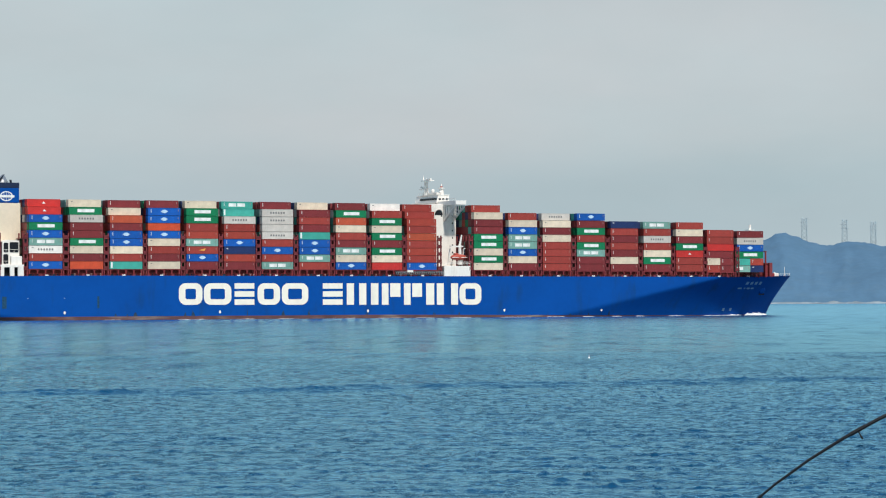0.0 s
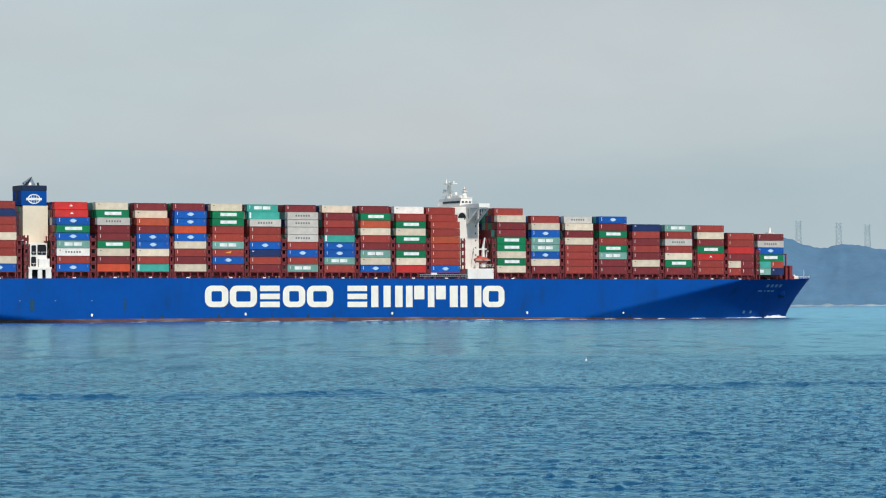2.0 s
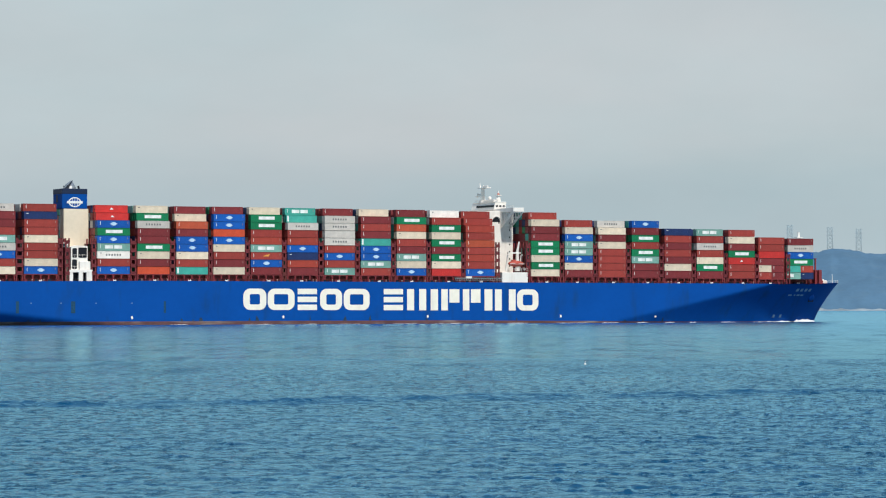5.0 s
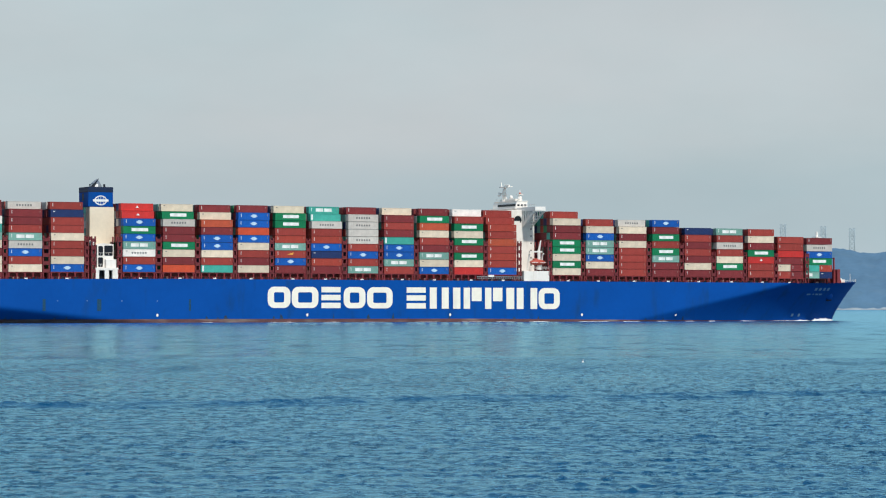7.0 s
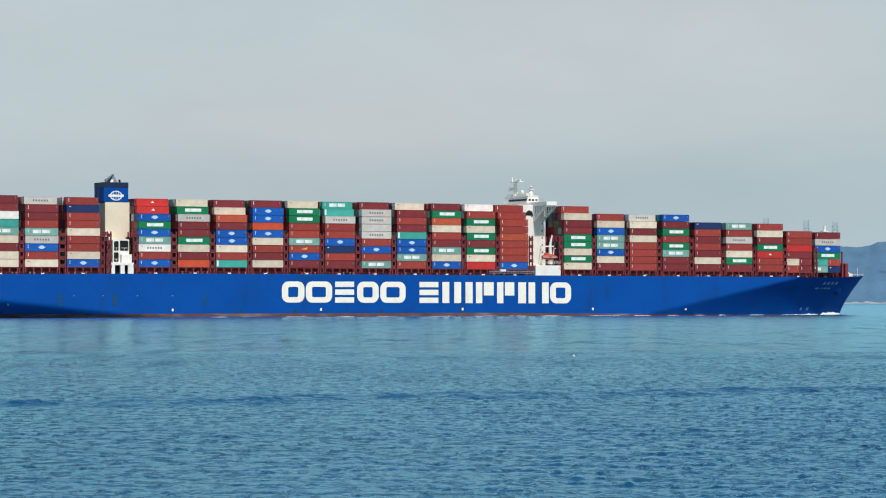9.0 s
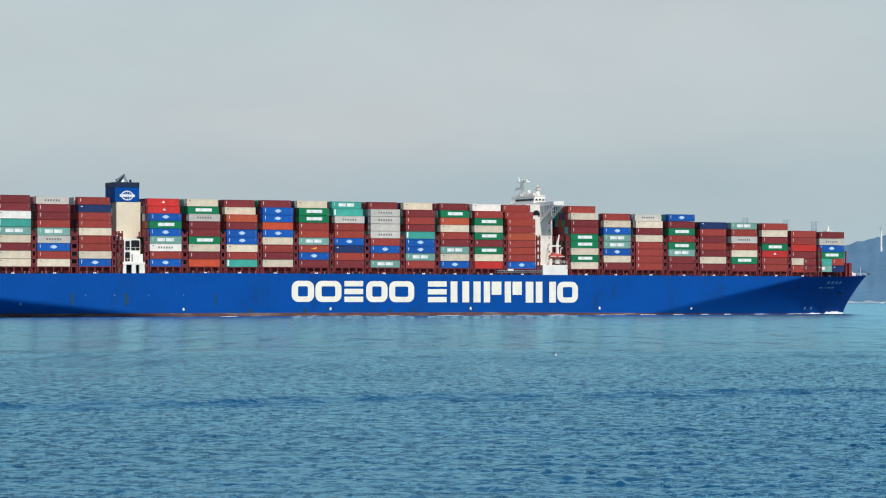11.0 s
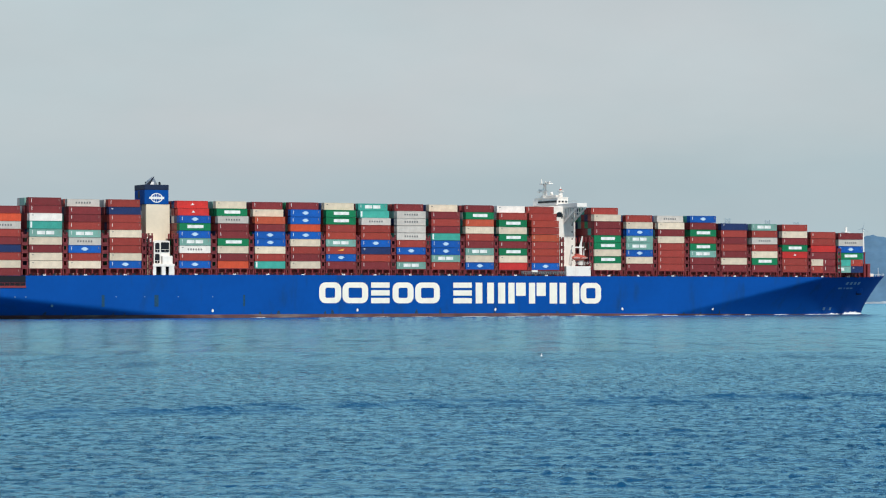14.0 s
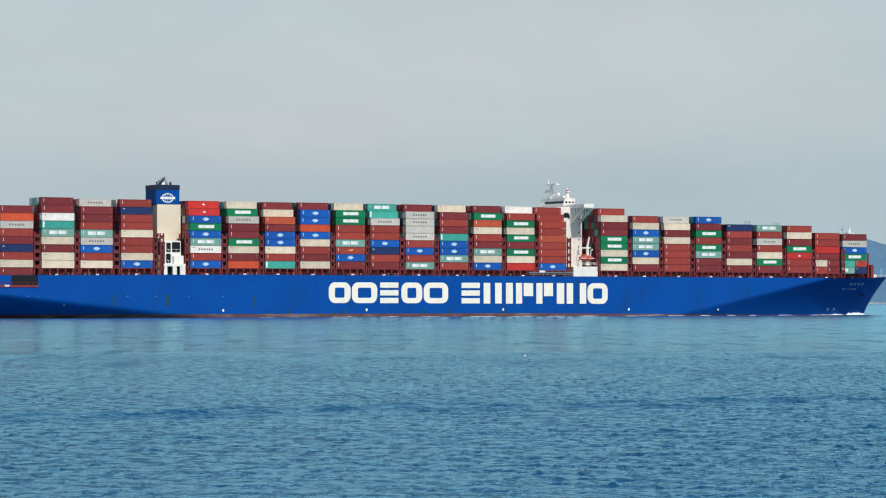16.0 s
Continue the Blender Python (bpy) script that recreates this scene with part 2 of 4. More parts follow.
def ball(bm, at, sx, sy, sz, u=16, v=10):
    bmesh.ops.create_uvsphere(bm, u_segments=u, v_segments=v, radius=1.0, matrix=Matrix.Translation(at) @ Matrix.Diagonal((sx, sy, sz, 1)))


def prism(bm, outline, y0, y1):
    """A solid from an outline in x and z, between two planes of y."""
    a = [bm.verts.new((x, y0, z)) for x, z in outline]
    b = [bm.verts.new((x, y1, z)) for x, z in outline]
    bm.faces.new(a)
    bm.faces.new(b[::-1])
    for i in range(len(a)):
        j = (i + 1) % len(a)
        bm.faces.new((a[j], a[i], b[i], b[j]))
    bmesh.ops.recalc_face_normals(bm, faces=bm.faces[:])


def mesh_of(name, bm, mat, smooth=False):
    me = bpy.data.meshes.new(name)
    bm.to_mesh(me)
    bm.free()
    me.materials.append(mat)
    if smooth:
        me.shade_smooth()
    return me


def part(name, bm, mat, parent, label="", smooth=False):
    ob = new(name, mesh_of(name, bm, mat, smooth) if isinstance(bm, bmesh.types.BMesh) else bm)
    ob.parent = parent
    if label:
        tagged(ob, label)
    return ob


def rounded_ring(x0, x1, z0, z1, thick, radius, steps=6):
    """Outer and inner outlines of a rounded hollow rectangle."""
    def outline(a0, a1, b0, b1, r):
        pts = []
        for cx, cz, start in ((a1 - r, b1 - r, 0), (a0 + r, b1 - r, 90), (a0 + r, b0 + r, 180), (a1 - r, b0 + r, 270)):
            for k in range(steps + 1):
                g = radians(start + 90 * k / steps)
                pts.append((cx + r * math.cos(g), cz + r * math.sin(g)))
        return pts
    return outline(x0, x1, z0, z1, radius), outline(x0 + thick, x1 - thick, z0 + thick * 0.8, z1 - thick * 0.8, max(0.1, radius - thick * 0.8))


def ring_prism(bm, outer, inner, y0, y1):
    rings = [[bm.verts.new((x, y, z)) for x, z in pts] for pts, y in ((outer, y0), (inner, y0), (outer, y1), (inner, y1))]
    n = len(outer)
    for i in range(n):
        j = (i + 1) % n
        of, nf, ob_, ib = rings
        bm.faces.new((of[i], of[j], nf[j], nf[i]))
        bm.faces.new((ob_[j], ob_[i], ib[i], ib[j]))
        bm.faces.new((of[j], of[i], ob_[i], ob_[j]))
        bm.faces.new((nf[i], nf[j], ib[j], ib[i]))
    bmesh.ops.recalc_face_normals(bm, faces=bm.faces[:])


# ---- sea, to the horizon ----
def sea_sheet():
    """One sheet to the horizon, with wind waves as real relief where the water lies near."""
    us = [-30.0, -8, -3, -1.4, -0.8, -0.5, -0.35, -0.26] + list(np.arange(-0.20, 0.2251, 0.00082)) + [0.28, 0.37, 0.52, 0.8, 1.4, 3, 8, 30]
    ys = [-1500.0, -700, -300, -120, -40, 10, 45, 65, 76] + list(84.0 * np.exp(np.arange(0, 1900) * 0.00138))
    step_y = ys[-1] * 0.00138
    while ys[-1] + step_y < 4985:
        ys.append(ys[-1] + step_y)
        step_y *= 1.03
    us, ys = np.array(us), np.array(ys + [4985.0])
    reach = np.where(ys > 84, ys, 84 + (84 - ys) * 1.5)
    gx, gy = us[None, :] * reach[:, None], np.repeat(ys[:, None], len(us), 1)
    gx = np.clip(gx, -4900, 4900)
    rng = np.random.default_rng(4)
    z = np.zeros_like(gx)
    inner = np.s_[6:1909, 4:-4]
    ix, iy = gx[inner], gy[inner]
    iz = np.zeros_like(ix)
    long = np.zeros_like(ix)
    for lo, hi, count, slope in ((0.24, 0.42, 40, 0.150), (0.42, 0.8, 30, 0.125), (0.8, 1.8, 18, 0.030), (3.5, 9.0, 18, 0.022)):
        for _ in range(count):
            length = rng.uniform(lo, hi)
            turn = rng.normal(radians(86), radians(34))
            k = 2 * math.pi / length
            phase = k * (ix * math.cos(turn) + iy * math.sin(turn)) + rng.uniform(0, 6.28)
            wave = slope * math.sqrt(2 / count) / k * np.sin(phase)
            if lo < 3:
                iz += wave
            else:
                long += wave
    # gusts, and ruffled and calm stretches drawn out across the view
    gust = np.zeros_like(ix)
    for _ in range(14):
        turn, k = rng.normal(radians(80), radians(40)), 2 * math.pi / rng.uniform(0.9, 4.5)
        gust += np.sin(k * (0.38 * ix * math.cos(turn) + iy * math.sin(turn)) + rng.uniform(0, 6.28))
    wander = 9 * np.sin(ix * 0.021 + 1) + 5 * np.sin(ix * 0.063 + 2.2) + 2.2 * np.sin(ix * 0.17)
    amount = 0.53 + 0.76 * np.clip(gust / 2.6 - 0.15, 0, 2.2) + 0.12 * np.sin(iy * 0.045 + ix * 0.013)
    for at, width, gain in ((255, 8, 0.4), (128, 4, 0.35), (106, 3, 0.3), (329, 6, 2.8)):
        amount += gain * np.exp(-((iy - at - wander * (at / 200)) / width) ** 2) * (0.6 + 0.4 * np.sin(ix * 0.09 + at))
    calm = 1 / (1 + np.exp(np.clip((iy - 338 - wander * 0.6) / 4, -40, 40)))
    amount *= 1 + 2.6 * np.clip(ix / np.maximum(iy, 60) - 0.01, -0.13, 0.18)
    amount *= (0.29 + 0.71 * calm) * np.clip(1.18 - (iy - 150) / 900, 0.9, 1.2)
    edge = np.clip((0.225 - np.abs(ix / np.maximum(iy, 84) - 0.01)) / 0.03, 0, 1) * np.clip((iy - 72) / 14, 0, 1) * np.clip((1150 - iy) / 60, 0, 1)
    z[inner] = (iz * np.maximum(amount, 0.1) + long * np.clip(0.35 + (iy - 150) / 350, 0.4, 1.15)) * edge
    w, h = len(us), len(ys)
    co = np.stack([gx, gy, z], -1).reshape(-1, 3)
    idx = np.arange(w * h).reshape(h, w)
    quads = np.stack([idx[:-1, :-1], idx[:-1, 1:], idx[1:, 1:], idx[1:, :-1]], -1).reshape(-1, 4)
    me = bpy.data.meshes.new("sea")
    me.vertices.add(len(co))
    me.vertices.foreach_set("co", co.ravel())
    me.loops.add(quads.size)
    me.loops.foreach_set("vertex_index", quads.ravel())
    me.polygons.add(len(quads))
    me.polygons.foreach_set("loop_start", np.arange(0, quads.size, 4))
    me.update(calc_edges=True)
    me.materials.append(water_mat)
    me.shade_smooth()
    return tagged(new("water_sea", me), "rippled blue-grey sea under a hazy overcast sky", "sea", kind="structure")


sea = sea_sheet()


# ---- a boat's wake rolling towards the near shore ----
def wake_waves():
    """A band of low, long-crested waves, its edges sunk under the sea."""
    us, vs = np.arange(-64.0, 64.01, 0.16), np.arange(-15.0, 15.01, 0.13)
    u, v = np.meshgrid(us, vs)
    rng = np.random.default_rng(21)
    bend = 1.6 * np.sin(u * 0.07 + 0.6) + 0.8 * np.sin(u * 0.19 + 2.0) + 0.25 * np.sin(u * 0.61)
    w = v - bend
    crest = np.zeros_like(u)
    for at, size, length, seed in ((-5.6, 0.10, 1.5, 0.3), (-1.8, 0.24, 1.9, 1.7), (2.0, 0.19, 1.7, 3.1), (6.4, 0.12, 1.4, 4.4), (4.2, 0.12, 1.2, 5.5), (-3.7, 0.13, 1.2, 6.3)):
        run = 0.5 + 0.5 * np.sin(u * 0.16 + seed * 2) * np.sin(u * 0.071 + seed) + 0.40 * np.sin(u * 0.47 + seed) + 0.30 * np.sin(u * 1.3 + seed * 3)
        x = (w - at - 0.5 * np.sin(u * 0.23 + seed)) / (length * 0.42)
        crest += size * np.clip(run, 0.05, 1.2) * np.exp(-x * x)
    ripple = np.zeros_like(u)
    for lo, hi, count, slope in ((0.32, 0.6, 36, 0.15), (0.6, 1.2, 24, 0.12)):
        for _ in range(count):
            k, turn = 2 * math.pi / rng.uniform(lo, hi), rng.normal(radians(90), radians(38))
            ripple += slope * math.sqrt(2 / count) / k * np.sin(k * (u * math.cos(turn) + v * math.sin(turn)) + rng.uniform(0, 6.28))
    inside = np.clip((11.0 - np.abs(w)) / 6.0, 0, 1) * np.clip((63 - np.abs(u)) / 6, 0, 1)
    inside = inside * inside * (3 - 2 * inside)
    z = crest * inside + ripple * inside * (0.35 + 4.5 * crest) + 0.010 - 0.16 * (1 - inside)
    idx = np.arange(u.size).reshape(u.shape)
    quads = np.stack([idx[:-1, :-1], idx[:-1, 1:], idx[1:, 1:], idx[1:, :-1]], -1).reshape(-1, 4)
    me = bpy.data.meshes.new("wake")
    me.vertices.add(u.size)
    me.vertices.foreach_set("co", np.stack([u, v, z], -1).ravel())
    me.loops.add(quads.size)
    me.loops.foreach_set("vertex_index", quads.ravel())
    me.polygons.add(len(quads))
    me.polygons.foreach_set("loop_start", np.arange(0, quads.size, 4))
    me.update(calc_edges=True)
    me.materials.append(water_mat)
    me.shade_smooth()
    return tagged(new("water_wake", me), "band of low dark wake waves rolling over the sea", "waves", kind="structure")


wake = wake_waves()


# ---- distant shore ----
def ridge_height(a):
    """Height of the ridge, in degrees above the eye, by bearing."""
    stops = ((-12, 0.35), (-5, 0.5), (2, 0.62), (4.6, 0.72), (5.6, 0.98), (6.15, 1.16), (6.52, 1.29), (6.75, 1.225), (7.07, 1.10), (7.37, 1.045), (7.77, 1.108), (8.09, 1.096), (8.41, 1.03),
             (8.6, 1.005), (8.82, 1.02), (9.14, 1.11), (9.57, 1.205), (9.69, 1.228), (9.89, 1.195), (10.35, 1.065), (11.5, 0.85), (14, 0.6), (18, 0.4))
    for (a0, h0), (a1, h1) in zip(stops, stops[1:]):
        if a <= a1:
            f = (a - a0) / (a1 - a0)
            f = f * f * (3 - 2 * f)
            return h0 + (h1 - h0) * f
    return stops[-1][1]


def hills():
    verts, faces = [], []
    cols, rows_ = 460, 26
    for i in range(cols + 1):
        a = -12 + 30 * i / cols
        top = math.tan(radians(ridge_height(a))) * 4800 + EYE_HEIGHT
        for j in range(rows_ + 1):
            f = j / rows_
            d = 4470 + 330 * f
            z = -1 + (top + 1) * (f ** 0.8)
            rough = noise.fractal(Vector((a * 9, f * 6, 1.0)), 1.0, 2.0, 5)
            z += rough * (2.0 + 5.0 * f * (1 - f)) * (1 if j else 0)
            z += noise.noise(Vector((a * 55, f * 30, 3.0))) * 1.6 * f
            gully = noise.noise(Vector((a * 4, f * 1.5, 7.0))) * 26 * f * (1 - f)
            verts.append((math.sin(radians(a)) * (d + gully), math.cos(radians(a)) * (d + gully), z))
    n = rows_ + 1
    for i in range(cols):
        for j in range(rows_):
            faces.append((i * n + j, (i + 1) * n + j, (i + 1) * n + j + 1, i * n + j + 1))
    me = bpy.data.meshes.new("hills")
    me.from_pydata(verts, [], faces)
    me.materials.append(hill_hazed)
    me.shade_smooth()
    return tagged(new("backdrop_hills", me), "hazy blue wooded hills along the far shore", "hills", kind="structure")


hills()


def shore_band():
    verts, faces = [], []
    cols = 500
    for i in range(cols + 1):
        a = -10 + 26 * i / cols
        h = 1.8 + 2.6 * max(0.0, noise.fractal(Vector((a * 5, 3.0, 0.0)), 1.0, 2.0, 6) + 0.30)
        for d, z in ((4440, -0.5), (4452, h * 0.45), (4466, h), (4490, h * 0.8)):
            d += 6 * noise.noise(Vector((a * 20, z, 2.0)))
            verts.append((math.sin(radians(a)) * d, math.cos(radians(a)) * d, z))
    for i in range(cols):
        for j in range(3):
            faces.append((i * 4 + j, (i + 1) * 4 + j, (i + 1) * 4 + j + 1, i * 4 + j + 1))
    me = bpy.data.meshes.new("shore")
    me.from_pydata(verts, [], faces)
    me.materials.append(shore_rock)
    return tagged(new("backdrop_shoreline", me), "pale rocky shoreline at the foot of the hills", "shore", kind="structure")


shore_band()


def at_bearing(a, el, d):
    return math.sin(radians(a)) * d, math.cos(radians(a)) * d, EYE_HEIGHT + math.tan(radians(el)) * d


def pylon(bearing, foot, top):
    """A lattice power pylon, far off, its grey tinted by the haze."""
    x, y, z0 = at_bearing(bearing, foot, 4830)
    z1 = at_bearing(bearing, top, 4830)[2]
    base = new("power_pylon")
    base.matrix_world = pose(x, y, z0 - 14, 0, 0, -bearing)
    h = z1 - z0 + 14
    for sx in (-1, 1):
        for sy in (-1, 1):
            bm = bmesh.new()
            tube(bm, (sx * 4.6, sy * 4.6, 0), (sx * 3.4, sy * 3.4, h), 0.95, 0.8, 6)
            part("leg", bm, hazed_grey, base)
    for k in range(7):
        r0, r1 = 4.6 - 1.2 * k / 7, 4.6 - 1.2 * (k + 1) / 7
        z, zz = h * k / 7, h * (k + 1) / 7
        for s in (-1, 1):
            for c in (-1, 1):
                bm = bmesh.new()
                tube(bm, (-c * r0, s * r0, z), (c * r1, s * r1, zz), 0.5, sides=5)
                part("brace", bm, hazed_grey, base)
    for k in (0.72, 0.84, 0.96):
        bm = bmesh.new()
        box(bm, -6.5, 6.5, -0.5, 0.5, h * k, h * k + 0.6)
        part("cross_arm", bm, hazed_grey, base)
    return tagged(base, "steel lattice power pylon on the ridge, its grey tinted by haze", "pylon", "pylons on the ridge")


for b, f, t in ((6.95, 1.158, 1.57), (7.715, 1.088, 1.53), (8.26, 1.052, 1.49)):
    pylon(b, f, t)


def wind_turbine(bearing, foot, top):
    x, y, z0 = at_bearing(bearing, foot, 4560)
    z1 = at_bearing(bearing, top, 4560)[2]
    base = new("wind_turbine")
    base.matrix_world = pose(x, y, z0, 0, 0, -bearing)
    h = z1 - z0
    bm = bmesh.new()
    tube(bm, (0, 0, -6), (0, 0, h), 1.7, 1.0, 12)
    part("tower", bm, house_white, base)
    bm = bmesh.new()
    box(bm, -1.2, 1.2, -3.0, 2.5, h - 0.8, h + 1.4, 0.4)
    part("nacelle", bm, house_white, base)
    for k in (80, 200, 320):
        bm = bmesh.new()
        g = radians(k)
        tube(bm, (0, -3.6, h + 0.3), (math.cos(g) * 9, -3.6, h + 0.3 + math.sin(g) * 9), 0.5, 0.15, 6)
        part("blade", bm, hazed_grey, base)
    return tagged(base, "white wind turbine standing on the wooded slope", "wind turbine")


wind_turbine(9.53, 0.985, 1.36)


def small_boat(bearing, el, d, drop):
    x, y, z = at_bearing(bearing, el, d)
    base = new("small_boat")
    base.matrix_world = pose(x, y, drop, 0, 0, 12)
    bm = bmesh.new()
    prism(bm, [(-2.4, 0.6), (-2.1, -0.3), (1.8, -0.3), (2.8, 0.8)], -0.8, 0.8)
    part("hull", bm, house_white, base)
    bm = bmesh.new()
    box(bm, -1.4, 0.3, -0.6, 0.6, 0.6, 1.6, 0.1)
    part("cabin", bm, house_white, base)
    bm = bmesh.new()
    tube(bm, (-0.6, 0, 1.6), (-0.6, 0, 4.2), 0.08)
    part("mast", bm, hazed_grey, base)
    return tagged(base, "small white motor boat near the far shore", "boat", "small boats")


small_boat(9.544, -0.08, 4200, 0.0)


# ---- container ship ----
BEAM, MID = 58.6, 29.3
ship = new("container_ship")
tagged(ship, "very large blue container ship loaded with stacked containers, under way", "container ship")


def top_z(x):
    return 15.62 - 0.0019 * (x + 100) + (0.9 * ((x - 110) / 47) ** 2 if x > 110 else 0) - (0.0075 * (-155 - x) if x < -155 else 0)


def stem_x(z):
    """Foremost point of the hull at a height: a raked, curved stem."""
    f = max(0.0, min(1.0, (15.9 - z) / 16.0))
    return 157.4 - 12.0 * (1 - (1 - f) ** 1.3)


def inset(x, z):
    """How far the near side of the hull lies inboard of the ship's full beam."""
    out = 0.0
    k = 31 + 4.95 * max(z, -1)
    s = stem_x(z)
    if x > k:
        u = min(1.0, (x - k) / (s - k))
        out = MID * (0.60 * u ** 1.22 + 0.40 * u ** 5)
    q = -170 - 9.3 * max(z, -2)
    if x < q:
        out += 15 * min(1.0, (q - x) / 95) ** 1.35
    return out


def hull_strip(name, z_of, mat, n_z):
    xs = [-254 + 1.0 * i for i in range(16)] + [-238 + 4.0 * i for i in range(64)] + [18 + 2.0 * i for i in range(64)]
    xs += [146 + 0.6 * i for i in range(20)]
    bm = bmesh.new()
    for side in (0, 1):
        grid = []
        for x in xs:
            col = []
            for j in range(n_z + 1):
                lo, hi = z_of(x)
                z = lo + (hi - lo) * j / n_z
                xx = min(x, stem_x(z))
                y = inset(xx, z)
                col.append(bm.verts.new((xx, y if not side else BEAM - y, z)))
            grid.append(col)
        for a, b in zip(grid, grid[1:]):
            for j in range(n_z):
                q = (a[j], b[j], b[j + 1], a[j + 1])
                bm.faces.new(q if not side else q[::-1])
        if side == 0:
            first = grid[0]
        else:
            for j in range(n_z):
                bm.faces.new((first[j + 1], grid[0][j + 1], grid[0][j], first[j]))
    bmesh.ops.remove_doubles(bm, verts=bm.verts[:], dist=0.001)
    return part(name, bm, mat, ship, smooth=True)


def boot_z(x):
    """Top of the waterline band: the ship sits a little down by the bow."""
    return max(0.22, 1.25 - 0.008 * max(0.0, x + 40))


hull = hull_strip("hull", lambda x: (boot_z(x), top_z(x)), hull_blue, 26)
tagged(hull, "bright blue painted steel hull side")
boot = hull_strip("boot_topping", lambda x: (-2.5, boot_z(x)), hull_red, 5)
tagged(boot, "worn red antifouling band at the waterline")

bm = bmesh.new()
xs = [-254 + 8 * i for i in range(44)] + [100 + 3 * i for i in range(19)] + [156]
near = [bm.verts.new((x, inset(x, top_z(x)) + 0.1, top_z(x) - 0.25)) for x in xs]
far = [bm.verts.new((x, BEAM - inset(x, top_z(x)) - 0.1, top_z(x) - 0.25)) for x in xs]
for i in range(len(xs) - 1):
    bm.faces.new((near[i], near[i + 1], far[i + 1], far[i]))
part("deck", bm, deck_red, ship, "red-painted weather deck")

# bays: tiers from the top, start, height of the foot, tier height, how far the upper tiers stand inboard
TIER = 2.73
LONG, SHORT, WIDE = 12.19, 6.06, 2.44
BAYS = [
    ("maroon orange grey:t brown maroon navy brown cream maroon", -250.0, 15.3, 2.74, (0.8,)),
    ("maroon maroon white teal:b sage:s cream maroon cream cream", -234.6, 17.85, 2.80, (1.0, 0.5)),
    ("grey:t maroon maroon brown sage:s grey:t blue:l brown cream", -219.9, 17.9, 2.755, (1.2,)),
    ("brown navy brown brown cream brown brown cream blue:l", -204.4, 18.0, 2.75, (1.5, 0.5)),
    ("red:m red:m blue:l green:g blue:l sage:s white:t brown blue:l", -177.4, 18.1, TIER, (2.4, 1.6)),
    ("cream green:g grey:t maroon maroon green:g cream maroon orange", -162.3, 18.1, TIER, (1.8, 1.0)),
    ("maroon cream orangebrown maroon blue:l blue:l cream brown teal:b", -147.5, 18.05, TIER, (2.6, 1.6)),
    ("maroon blue:l blue:l orange blue:l cream brown maroon cream", -133.1, 18.1, TIER, (1.7,)),
    ("cream green:g green:g brown redbrown sage:s brown:y blue:l maroon", -118.5, 18.1, TIER, (1.7,)),
    ("teal:s teal:b grey:t brown redbrown blue:l navy redbrown maroon", -104.0, 18.05, TIER, (2.6, 1.2)),
    ("maroon grey:t grey:t grey grey:t brown blue:l brown sage:s", -89.1, 18.05, TIER, (1.9,)),
    ("cream maroon brown maroon teal:b blue:l blue:l sage:s brown", -74.4, 18.0, TIER, (1.9,)),
    ("maroon green:g orangebrown cream brown maroon sage:s cream blue:l", -59.7, 17.95, TIER, (0.9,)),
    ("white brown green:g cream green:g maroon green:g cream red", -45.1, 17.9, TIER, (1.6,)),
    ("brown brown redbrown brown orangebrown brown redbrown brown blue:l", -30.5, 17.85, TIER, (4.6, 2.4)),
    ("brown cream maroon maroon green:g green:g cream green:g cream", -2.75, 17.85, 2.72, (2.2,)),
    ("brown cream blue:l sage:s sage:s blue:l cream maroon", 11.9, 17.7, TIER, (0.4,)),
    ("grey:t cream maroon cream brown brown brown brown", 26.6, 17.65, TIER, (0.9,)),
    ("blue:l maroon green:g brown green:g sage:s maroon maroon", 41.5, 17.5, 2.76, ()),
    ("navy brown maroon brown maroon cream maroon", 56.3, 17.45, 2.75, ()),
    ("sage:s brown grey:t brown cream green:g maroon", 71.0, 17.4, 2.75, (0.4,)),
    ("brown cream maroon green:g red:m brown brown", 85.6, 17.35, 2.74, ()),
    ("brown brown red maroon cream/maroon brown/maroon", 100.3, 17.1, 2.77, ()),
    ("maroon grey:t blue:l green:g teal:b/redbrown sage:s/navy", 115.0, 17.1, 2.72, ()),
]

CACHE = {}


def cached(key, make):
    if key not in CACHE:
        CACHE[key] = make()
    return CACHE[key]


